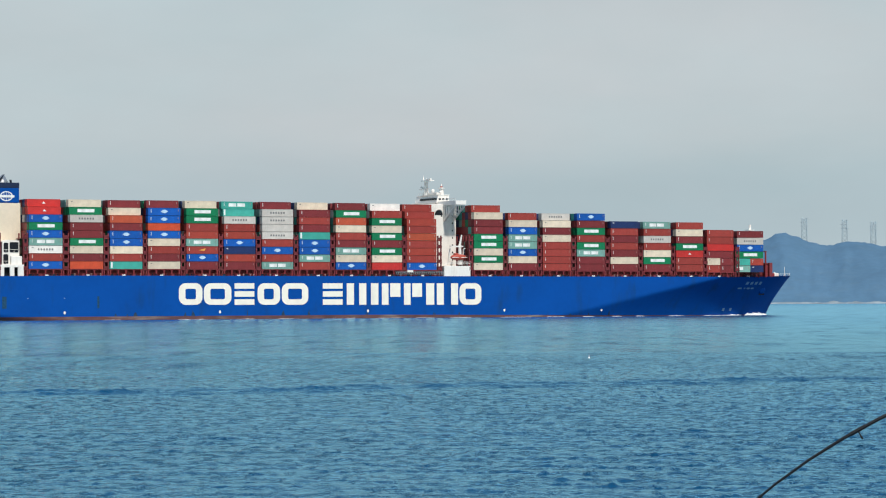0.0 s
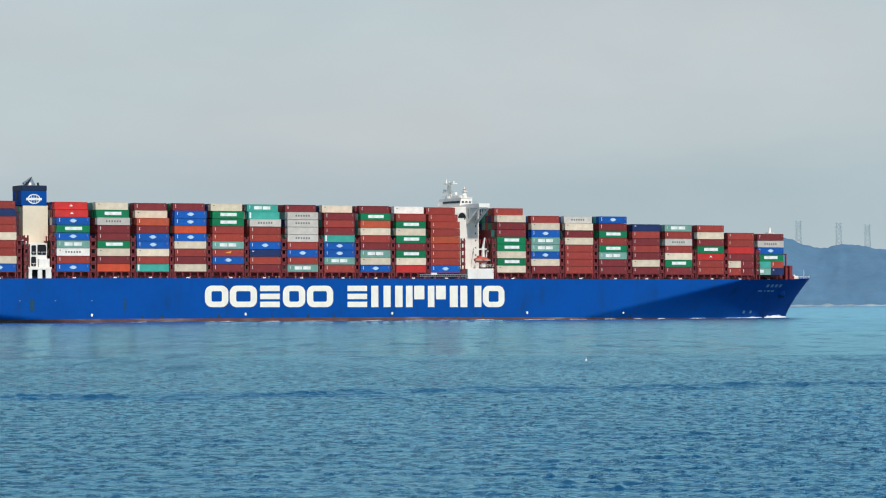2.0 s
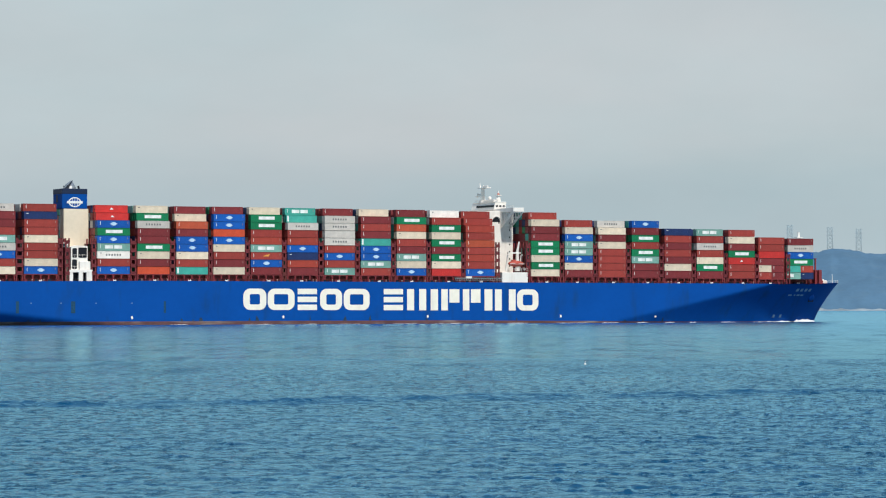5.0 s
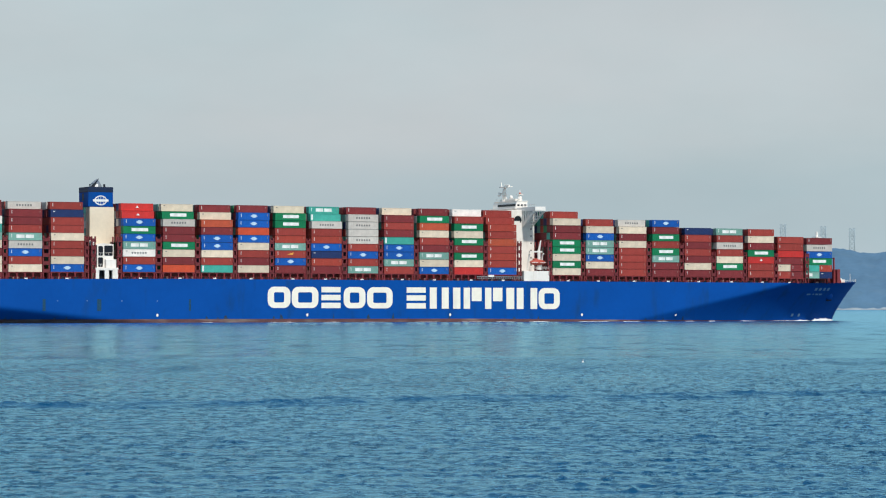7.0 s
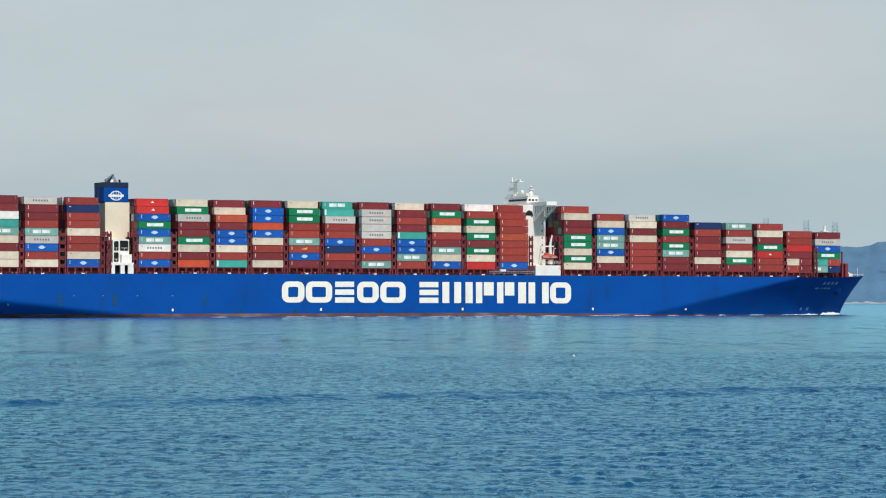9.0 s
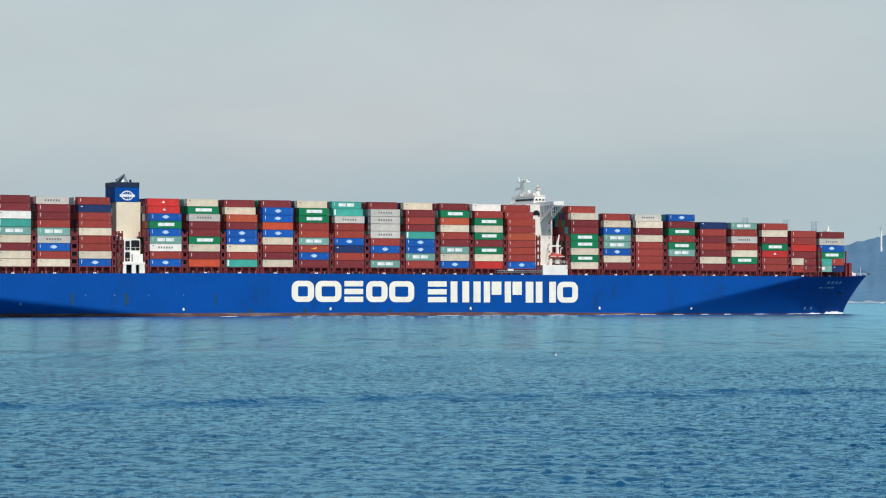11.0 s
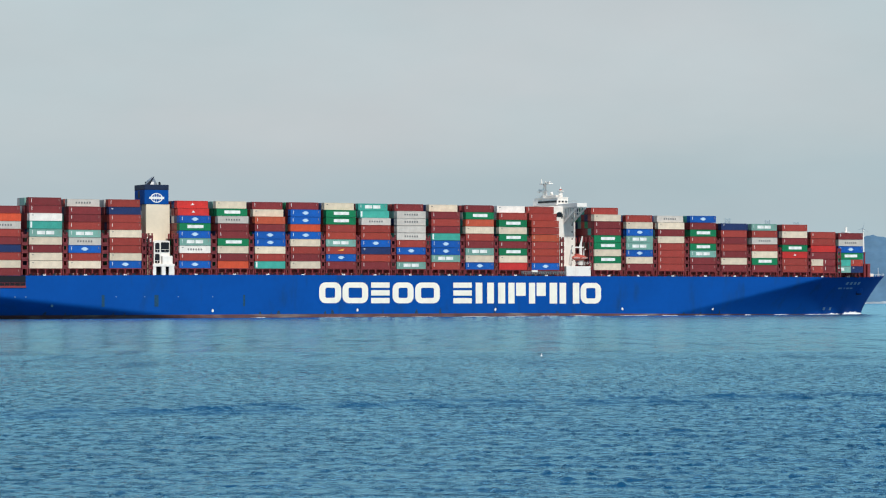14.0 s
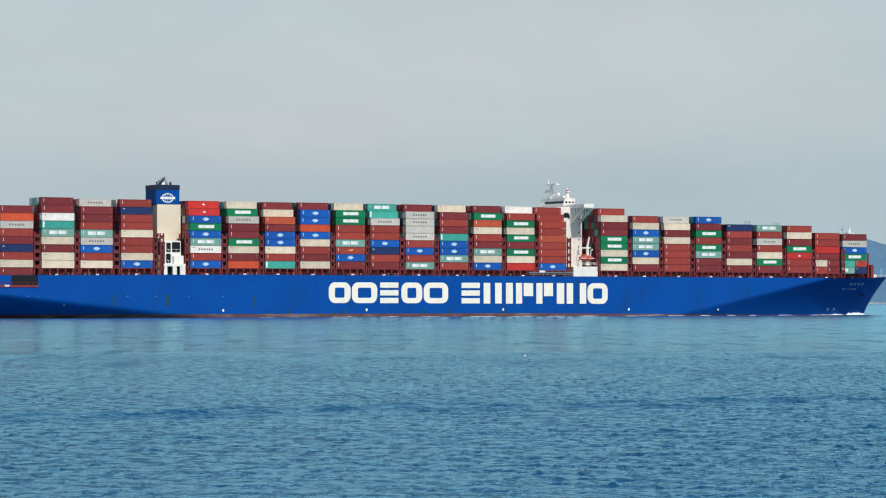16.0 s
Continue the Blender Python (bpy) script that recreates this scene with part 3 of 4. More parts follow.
def container_body(length, h, colour):
    """Frame of corner posts and rails round corrugated side walls, roof and floor. Origin at the near, aft, lower corner."""
    bm = bmesh.new()
    for x in (0, length - 0.16):
        for y in (0, WIDE - 0.16):
            box(bm, x, x + 0.16, y, y + 0.16, 0, h)
    for y in (0, WIDE - 0.10):
        box(bm, 0.16, length - 0.16, y, y + 0.10, 0, 0.17)
        box(bm, 0.16, length - 0.16, y, y + 0.10, h - 0.12, h)
    for x in (0, length - 0.12):
        box(bm, x, x + 0.12, 0.16, WIDE - 0.16, 0, 0.17)
        box(bm, x, x + 0.12, 0.16, WIDE - 0.16, h - 0.12, h)
    n = int(length / 0.28)
    w = (length - 0.32) / n
    for y_out, y_in in ((0.03, 0.068), (WIDE - 0.03, WIDE - 0.068)):
        line = []
        for i in range(n):
            x = 0.16 + i * w
            line += [(x, y_out), (x + w * 0.35, y_out), (x + w * 0.5, y_in), (x + w * 0.85, y_in)]
        line.append((length - 0.16, y_out))
        lo = [bm.verts.new((x, y, 0.17)) for x, y in line]
        hi = [bm.verts.new((x, y, h - 0.12)) for x, y in line]
        for i in range(len(line) - 1):
            q = (lo[i], lo[i + 1], hi[i + 1], hi[i])
            bm.faces.new(q if y_out < 1 else q[::-1])
    for z in (0.12, h - 0.03):
        v = [bm.verts.new(p) for p in ((0.1, 0.1, z), (length - 0.1, 0.1, z), (length - 0.1, WIDE - 0.1, z), (0.1, WIDE - 0.1, z))]
        bm.faces.new(v)
    v = [bm.verts.new(p) for p in ((length - 0.06, 0.1, 0.1), (length - 0.06, WIDE - 0.1, 0.1), (length - 0.06, WIDE - 0.1, h - 0.1), (length - 0.06, 0.1, h - 0.1))]
    bm.faces.new(v)
    return mesh_of("body", bm, paint[colour])


def container_door(h, colour, k):
    bm = bmesh.new()
    y0 = 0.17 + k * (WIDE / 2 - 0.165)
    box(bm, 0.03, 0.09, y0, y0 + WIDE / 2 - 0.18, 0.18, h - 0.13)
    for s in (0.3, 0.75):
        tube(bm, (0.015, y0 + s, 0.2), (0.015, y0 + s, h - 0.15), 0.025, sides=6)
    return mesh_of("door", bm, paint[colour])


def marking_mesh(kind, length, h, colour):
    bm = bmesh.new()
    c, m = length / 2, mark_white
    y0, y1 = -0.012, 0.035
    if kind == "g":
        box(bm, c - 3.0, c + 3.3, y0, y1, h * 0.30, h * 0.72, 0.01)
    elif kind == "s":
        box(bm, c - 3.3, c - 0.3, y0, y1, h * 0.28, h * 0.72, 0.01)
    elif kind == "l":
        m = mark_pale
        ring = [(c + 1.05 * math.cos(2 * math.pi * i / 20), h * 0.5 + 0.62 * math.sin(2 * math.pi * i / 20)) for i in range(20)]
        prism(bm, ring, y0, y1)
        box(bm, c - 1.3, c + 1.3, y0 - 0.01, y1, h * 0.5 - 0.16, h * 0.5 + 0.16)
    elif kind == "t":
        m = mark_dark
        box(bm, c - 2.9, c - 2.35, y0, y1, h * 0.36, h * 0.60)
    elif kind == "m":
        prism(bm, [(c - 0.7, h * 0.38), (c + 0.7, h * 0.38), (c + 0.3, h * 0.55), (c - 0.1, h * 0.66), (c - 0.3, h * 0.5)], y0, y1)
    elif kind == "y":
        m = mark_yellow
        prism(bm, [(c - 1.4, h * 0.42), (c + 0.9, h * 0.40), (c + 1.3, h * 0.72), (c - 0.2, h * 0.58)], y0, y1)
    elif kind == "b":
        box(bm, 0.35, 1.0, y0, y1, h * 0.12, h * 0.88, 0.01)
    elif kind == "code":
        box(bm, 1.0, 1.16, y0, y1, h * 0.34, h * 0.80)
    elif kind == "end":
        m = mark_dull
        box(bm, length - 0.85, length - 0.70, y0, y1, h * 0.50, h * 0.78)
    elif kind == "tag":
        box(bm, 0.9, 1.6, y0, y1, h * 0.66, h * 0.75)
    return mesh_of("marking", bm, m)


MARK_WORDS = {"g": "with a white lettering panel", "s": "with pale lettering panels", "l": "with a pale oval emblem", "t": "with dark lettering bars",
              "m": "with a small white emblem", "y": "with a small yellow emblem", "b": "with a white end block"}
LOADED = []


def shipping_container(x, y, z, length, h, colour, mark):
    ob = new("shipping_container")
    key = round(h, 2)
    part("body", cached(("body", length, key, colour), lambda: container_body(length, h - 0.13, colour)), None, ob)
    for k in (0, 1):
        part("door", cached(("door", key, colour, k), lambda: container_door(h - 0.13, colour, k)), None, ob)
    if mark:
        me = cached(("mark", mark, length, key), lambda: marking_mesh(mark, length, h, colour))
        pitch, count = {"t": (1.02, 6), "s": (3.4 if length > 7 else 0.0, 2 if length > 7 else 1)}.get(mark, (0.0, 1))
        for i in range(count):
            bar = part("marking", me, None, ob, MARK_WORDS[mark].replace("with a ", "").replace("with ", ""))
            bar.location.x = i * pitch
    if colour in ("brown", "maroon", "redbrown", "orangebrown", "blue") or mark == "s":
        part("marking", cached(("mark", "code", length, key), lambda: marking_mesh("code", length, h, colour)), None, ob, "white upright code bar")
        part("marking", cached(("mark", "end", length, key), lambda: marking_mesh("end", length, h, colour)), None, ob, "small dull code bar")
    elif colour in ("cream", "navy", "white"):
        dark = colour != "navy"
        def make():
            me = marking_mesh("tag", length, h, colour)
            me.materials[0] = mark_dark if dark else mark_white
            return me
        part("marking", cached(("mark", "tag", length, key, dark), make), None, ob)
    size = "forty-foot" if length > 7 else "twenty-foot"
    words = f"{WORDS[colour]} steel {size} container " + (MARK_WORDS[mark] if mark else "stacked on the ship")
    tagged(ob, words, "shipping container", "containers stacked along the ship's side")
    ob.matrix_world = course(0, x, y, z)
    LOADED.append((ob, x, y, z))
    return ob


SIDE = 0.2
jitter = random.Random(9)
for tiers, x, foot, h, stepped in BAYS:
    names = tiers.split()
    for k, entry in enumerate(names):
        z = foot + (len(names) - 1 - k) * h
        y = SIDE + (stepped[k] if k < len(stepped) else 0.0)
        if "brown brown redbrown brown orange" in tiers:
            y = SIDE + (4.6, 2.4, 0.5)[min(k, 2)]
        y += 2.4 if x == 115.0 else 1.1 if x == 100.3 else 0.0
        y += jitter.uniform(-0.05, 0.05)
        halves = entry.split("/")
        for i, half in enumerate(halves):
            colour, _, mark = half.partition(":")
            if len(halves) == 1:
                shipping_container(x + jitter.uniform(-0.06, 0.06), y, z, LONG, h, colour, mark)
            else:
                shipping_container(x + i * (SHORT + 0.08), y, z, SHORT, h, colour, mark)


def stowed_rows():
    """The rows of containers further inboard, too many to count."""
    rng = random.Random(5)
    verts, faces = [], []
    for tiers, x, foot, h, stepped in BAYS:
        n = len(tiers.split())
        for r in range(1, 23):
            y = SIDE + r * 2.53
            if y + WIDE > BEAM - max(0.0, inset(x + 12, 15.0)) - 0.2 and x > 90:
                continue
            if y + WIDE > BEAM:
                continue
            high = n + (0 if r < 20 else -1)
            if x == -234.6 and r > 4:
                high = n - 2
            for k in range(high):
                if k >= n - len(stepped) and r < (3 if x == -30.5 else 2):
                    continue
                z = foot + k * h
                i = len(verts)
                x1, y1, z1 = x + LONG, y + WIDE, z + h - 0.13
                verts += [(x, y, z), (x1, y, z), (x1, y1, z), (x, y1, z), (x, y, z1), (x1, y, z1), (x1, y1, z1), (x, y1, z1)]
                faces += [(i, i + 1, i + 5, i + 4), (i + 1, i + 2, i + 6, i + 5), (i + 2, i + 3, i + 7, i + 6), (i + 3, i, i + 4, i + 7), (i + 4, i + 5, i + 6, i + 7), (i + 3, i + 2, i + 1, i)]
    me = bpy.data.meshes.new("stowed_containers")
    me.from_pydata(verts, [], faces)
    m = bpy.data.materials.new("stowed_dim_paints")
    m.use_nodes = True
    n, l = m.node_tree.nodes, m.node_tree.links
    geo, cr = n.new("ShaderNodeNewGeometry"), n.new("ShaderNodeValToRGB")
    cr.color_ramp.interpolation = "CONSTANT"
    # mostly dark paints, so the colours carry the shade between the stacks
    order = ["brown", "maroon", "sage", "navy", "brown", "green", "maroon", "grey", "redbrown", "navy", "maroon", "teal"]
    while len(cr.color_ramp.elements) < len(order):
        cr.color_ramp.elements.new(0.5)
    for e, (i, c) in zip(cr.color_ramp.elements, enumerate(order)):
        e.position, e.color = i / len(order), (*PAINT[c], 1)
    l.new(geo.outputs["Random Per Island"], cr.inputs[0])
    l.new(cr.outputs[0], n["Principled BSDF"].inputs["Base Color"])
    n["Principled BSDF"].inputs["Roughness"].default_value = 0.55
    me.materials.append(m)
    ob = tagged(new("stowed_containers", me), "inboard rows of mixed-colour containers filling the bays", "containers", kind="stuff")
    ob.matrix_world = course(0)
    LOADED.append((ob, 0, 0, 0))


stowed_rows()


# lashing bridges in the gaps between bays
def lashing_bridge(x, z0, z1, wide):
    bm = bmesh.new()
    for y in [0.5 + 5.06 * i for i in range(12)]:
        if y > BEAM - 0.6:
            continue
        for dx in (0.0, wide - 0.42):
            box(bm, x + dx, x + dx + 0.42, y, y + 0.55, z0, z1)
    z = z0 + 2.4
    while z < z1 + 0.1:
        box(bm, x, x + wide, 0.3, BEAM - 0.3, z - 0.18, z)
        z += TIER
    for z in [z0 + 2.4 + TIER * k for k in range(5)]:
        if z < z1 - 1:
            box(bm, x + 0.35, x + wide - 0.35, 0.55, 0.7, z, z + 0.95)
    ob = part("lashing_bridge", bm, lash_red_shaded, ship, "dark red steel lashing bridge")
    z = z0 + 2.4
    while z < z1 + 0.1:
        bm = bmesh.new()
        for dz in (0.5, 1.0):
            tube(bm, (x + 0.05, 0.3, z + dz), (x + wide - 0.05, 0.3, z + dz), 0.05, sides=6)
        for dx in (0.08, wide - 0.08):
            tube(bm, (x + dx, 0.3, z - 0.02), (x + dx, 0.3, z + 1.02), 0.05, sides=6)
        part("handrail", bm, lash_red_shaded, ob)
        z += TIER


bay_ends = [(x, x + LONG, foot) for _, x, foot, _, _ in BAYS]
for (a0, a1, fa), (b0, b1, fb) in zip(bay_ends, bay_ends[1:]):
    if b0 - a1 < 5:
        lashing_bridge(a1 + 0.35, 15.5 if a1 < 90 else 15.2, 30.6 if a1 < 60 else 27.0, b0 - a1 - 0.7)
    else:
        lashing_bridge(a1 + 0.35, 15.5, 30.6, 1.7)
        lashing_bridge(b0 - 2.05, 15.5, 30.6, 1.7)
lashing_bridge(-189.3, 15.5, 30.6, 1.7)
bm = bmesh.new()
for y in (6.4, 11.0, 16.0, 21.0, 26.0, 31.0, 36.0, 41.0, 46.0, 51.6):
    box(bm, 130.6, 131.1, y, y + 0.5, 15.2, 25.5)
box(bm, 130.5, 131.9, 6.3, 52.2, 20.4, 20.7)
box(bm, 130.5, 131.2, 6.3, 52.2, 25.2, 25.5)
part("lashing_bridge", bm, steel_red, ship, "dark red steel end frame")

# stanchions, coaming and rail under the stacks
stanchion = bmesh.new()
box(stanchion, -0.22, 0.22, -0.25, 0.25, 0, 1.0)
box(stanchion, -0.45, 0.45, -0.3, 0.3, 0.86, 1.0)
stanchion = mesh_of("stanchion", stanchion, steel_red)
fitting = bmesh.new()
box(fitting, -0.6, 0.6, -0.25, 0.25, 0, 0.40, 0.08)
tube(fitting, (-0.35, 0, 0.35), (-0.35, 0, 0.62), 0.16)
tube(fitting, (0.35, 0, 0.35), (0.35, 0, 0.62), 0.16)
fitting = mesh_of("bollard", fitting, house_white)
rng = random.Random(3)
for (tiers, x, foot, h, stepped) in BAYS:
    z0 = top_z(x) - 0.25
    edge = max(inset(x + 10, 15) - 0.5, 0.0)
    bm = bmesh.new()
    box(bm, x - 0.6, x + LONG + 0.6, 2.9 + edge, BEAM - 2.9 - edge, z0, foot - 0.05)
    part("hatch_coaming", bm, deck_red, ship)
    if foot < 16:
        continue
    bm = bmesh.new()
    box(bm, x - 0.2, x + LONG + 0.2, 0.3 + edge, 2.4 + edge, foot - 0.28, foot - 0.02)
    part("pedestal_beam", bm, steel_red, ship)
    for i in range(5):
        ob = part("stanchion", stanchion, None, ship)
        ob.matrix_basis = pose(x + 0.2 + i * (LONG - 0.4) / 4, 0.75 + edge, z0) @ Matrix.Diagonal((1, 1, foot - 0.28 - z0, 1))
    ob = part("bollard", fitting, None, ship, "white mooring bollard")
    ob.matrix_basis = pose(x + 5 + rng.random() * 2.5, 0.35 + edge, z0 + 0.15)
    bm = bmesh.new()
    for k in range(3):
        tube(bm, (x - 1.2, 0.25 + edge * 0.9, z0 + 0.5 + 0.3 * k), (x + LONG + 1.2, 0.25 + edge, z0 + 0.5 + 0.3 * k), 0.03, sides=5)
    for k in range(10):
        tube(bm, (x - 1.1 + k * 1.6, 0.25 + edge, z0), (x - 1.1 + k * 1.6, 0.25 + edge, z0 + 1.1), 0.035, sides=5)
    part("railing", bm, steel_red, ship)

vent = bmesh.new()
tube(vent, (0, 0, 0), (0, 0, 0.75), 0.22, sides=8)
ball(vent, (0, 0, 0.8), 0.36, 0.36, 0.22, 8, 5)
vents = [mesh_of("deck_vent", vent.copy(), m) for m in (steel_dark, lash_red_shaded, steel_dark, mark_dull)]
locker = bmesh.new()
box(locker, -0.5, 0.5, -0.25, 0.25, 0, 0.85, 0.05)
box(locker, -0.56, 0.56, -0.3, 0.3, 0.85, 0.95, 0.02)
lockers = [mesh_of("deck_locker", locker.copy(), m) for m in (steel_dark, opening_dark, lash_red_shaded)]
for (tiers, x, foot, h, stepped) in BAYS:
    if foot < 16:
        continue
    edge = max(inset(x + 10, 15) - 0.5, 0.0)
    for i in range(9):
        xx = x + 0.4 + i * 1.42 + rng.uniform(-0.4, 0.4)
        ob = part("deck_vent", rng.choice(vents), None, ship) if i % 3 else part("deck_locker", rng.choice(lockers), None, ship)
        ob.matrix_basis = pose(xx, 0.45 + edge, top_z(xx) - 0.26)

# ---- hull markings: plain white shapes, one for each character ----
GLYPHS = [("ring", -121.6, -112.55), ("ring", -112.0, -101.35), ("stack", -100.4, -92.07), ("ring", -91.1, -82.24), ("ring", -81.56, -71.05),
          ("stack", -65.53, -56.97), ("pair", -55.58, -47.65), ("bar", -45.77, -42.72), ("flag", -41.31, -33.29), ("flag", -32.23, -24.38), ("bar", -23.07, -19.72), ("pair", -18.62, -9.77), ("ring", -9.15, 0.06)]
for kind, x0, x1 in GLYPHS:
    bm = bmesh.new()
    lo, hi = 4.85 - 0.004 * (x0 + 22), 12.85 - 0.0014 * (x0 + 22)
    if kind == "ring":
        ring_prism(bm, *rounded_ring(x0, x1, lo, hi, 2.5, 2.6), -0.05, 0.03)
    elif kind == "pair":
        box(bm, x0, x0 + 2.9, -0.05, 0.03, lo, hi)
        box(bm, x1 - 2.9, x1, -0.05, 0.03, lo, hi)
    elif kind == "stack":
        for k in range(3):
            z = lo + k * (hi - lo - 2.0) / 2
            box(bm, x0 + 0.3, x1 - 0.3, -0.05, 0.03, z, z + 2.0, 0.02)
    elif kind == "flag":
        box(bm, x0, x0 + 2.7, -0.05, 0.03, lo, hi)
        box(bm, x0 + 3.4, x1 - 0.4, -0.05, 0.03, lo + 2.9, hi, 0.02)
    else:
        box(bm, x0, x1, -0.05, 0.03, lo, hi)
    part("hull_lettering", bm, letter_white, ship, "large plain white painted block shape")

for x, z in ((-164.5, 2.65), (-105.8, 2.7), (-47.0, 2.7), (9.8, 2.65), (52.4, 2.6)):
    bm = bmesh.new()
    y = inset(x, z)
    ring = [(x + 0.4 * math.cos(2 * math.pi * i / 16), z + 0.55 * math.sin(2 * math.pi * i / 16)) for i in range(16)]
    prism(bm, ring, y - 0.06, y + 0.3)
    part("tug_mark", bm, letter_white, ship, "small round white hull mark")
for x in (-202, -191, -178, -164.5, -236, -240):
    bm = bmesh.new()
    box(bm, x - 0.22, x + 0.22, -0.04, 0.3, 7.6, 7.9)
    part("hull_mark", bm, name_pale, ship)
for x, w in ((-207.0, 0.55), (-186.5, 0.8), (-226, 0.4), (-152.0, 0.4)):
    bm = bmesh.new()
    box(bm, x - w, x + w, -0.03 + inset(x, 5), 0.4 + inset(x, 5), 4.2, 8.4)
    part("fender_bar", bm, strake_blue, ship, "dark vertical rubbing strake")


grime = material("hull_grime", (0.012, 0.042, 0.088), 0.75, vary=0.4, scale=1.2, stain=(0.05, 0.045, 0.05), stain_amount=0.6, stain_scale=(1.0, 1.0, 0.3))
runs = random.Random(17)
for k in range(26):
    x = runs.uniform(-235, 60)
    z0 = boot_z(x)
    tall, wide = runs.uniform(0.5, 2.2), runs.uniform(0.25, 1.6)
    bm = bmesh.new()
    outline = [(x - wide / 2, z0 + 0.03), (x + wide / 2, z0 + 0.03), (x + wide * runs.uniform(0.1, 0.4), z0 + tall * runs.uniform(0.4, 0.8)), (x + wide * runs.uniform(-0.1, 0.1), z0 + tall), (x - wide * runs.uniform(0.2, 0.45), z0 + tall * runs.uniform(0.3, 0.7))]
    low, high = inset(x, z0 + 0.03), inset(x, z0 + tall)
    a = [bm.verts.new((p, low + (high - low) * (q - z0) / tall - 0.012, q)) for p, q in outline]
    b = [bm.verts.new((p, low + (high - low) * (q - z0) / tall + 0.05, q)) for p, q in outline]
    bm.faces.new(a)
    bm.faces.new(b[::-1])
    for i in range(5):
        bm.faces.new((a[i - 1], a[i], b[i], b[i - 1]))
    bmesh.ops.recalc_face_normals(bm, faces=bm.faces[:])
    part("grime_patch", bm, grime, hull, "dark waterline grime")


def on_bow(x, z, dx, dz, mat, name, label=""):
    """A flat plate lying on the flared bow."""
    bm = bmesh.new()
    v = []
    for a, b in ((0, 0), (dx, 0), (dx, dz), (0, dz)):
        v.append(bm.verts.new((x + a, inset(x + a, z + b) - 0.12, z + b)))
    f = bm.faces.new(v)
    r = bmesh.ops.extrude_face_region(bm, geom=[f])
    bmesh.ops.translate(bm, verts=[q for q in r["geom"] if isinstance(q, bmesh.types.BMVert)], vec=(0, 0.3, 0))
    bmesh.ops.recalc_face_normals(bm, faces=bm.faces[:])
    part(name, bm, mat, ship, label)


for i in range(4):
    on_bow(122.0 + i * 2.7, 12.2, 1.5, 1.1, name_pale, "name_bar")
for i, w in enumerate((2.8, 1.0, 2.2, 2.2)):
    on_bow(118.6 + (0, 3.6, 5.4, 7.9)[i], 10.4, w * 0.8, 0.6, name_pale, "name_bar")
for x in (114.5, 118.6):
    on_bow(x, 1.8, 1.2, 1.1, name_pale, "thruster_mark")
bm = bmesh.new()
ball(bm, (134.5, inset(134.5, 10.0) + 0.1, 10.0), 1.7, 1.0, 1.5)
pocket = part("anchor_pocket", bm, hull_blue, ship, smooth=True)
bm = bmesh.new()
tube(bm, (134.6, inset(134.6, 9.4) - 1.1, 10.4), (135.2, inset(135, 8.0) - 1.0, 8.4), 0.28)
box(bm, 133.9, 136.4, inset(135, 8.0) - 1.25, inset(135, 8.0) - 0.7, 8.1, 8.7, 0.1)
part("anchor", bm, steel_dark, ship)

# ---- accommodation and bridge ----
house = bmesh.new()
box(house, -16.8, -4.9, 11.0, 47.6, 15.4, 42.8, 0.15)
house = part("deckhouse", house, house_white, ship, "tall white accommodation block")
for lvl in range(7):
    for k, x in enumerate((-11.0, -6.4)):
        if k == 0 and lvl not in (3, 6):
            continue
        bm = bmesh.new()
        box(bm, x - 0.22, x + 0.22, 10.93, 11.1, 21.5 + lvl * 2.75, 22.1 + lvl * 2.75)
        part("window", bm, glass_dark, house)
for lvl in (1, 3, 5):
    bm = bmesh.new()
    z = 18.6 + lvl * 2.75
    box(bm, -16.8, -13.6, 10.3, 10.98, z - 0.1, z)
    tube(bm, (-16.7, 10.35, z + 1.0), (-13.7, 10.35, z + 1.0), 0.04, sides=6)
    for x in (-16.6, -15.2, -13.8):
        tube(bm, (x, 10.35, z), (x, 10.35, z + 1.0), 0.04, sides=6)
    part("side_walkway", bm, house_white, house)
for lvl in range(8):
    bm = bmesh.new()
    z = 18.6 + lvl * 2.75
    a, b = (-16.6, -14.0) if lvl % 2 else (-14.0, -16.6)
    tube(bm, (a, 10.5, z), (b, 10.5, z + 2.75), 0.12, sides=6)
    tube(bm, (a, 10.5, z + 0.9), (b, 10.5, z + 3.65), 0.05, sides=6)
    tube(bm, (a, 10.5, z), (a, 10.5, z + 0.9), 0.05, sides=6)
    tube(bm, (b, 10.5, z + 2.75), (b, 10.5, z + 3.65), 0.05, sides=6)
    part("stair_flight", bm, house_white, house)
bm = bmesh.new()
prism(bm, [(-10.4, 42.3), (-5.9, 42.3), (-5.9, 43.9), (-10.4, 43.8)], 0.4, 38.0)
prism(bm, [(-10.4, 42.2), (-6.2, 42.2), (-6.2, 43.2), (-10.4, 43.1)], 38.01, BEAM - 0.4)
wing = part("bridge_wing", bm, house_white, ship, "white bridge wing reaching to the ship's side")
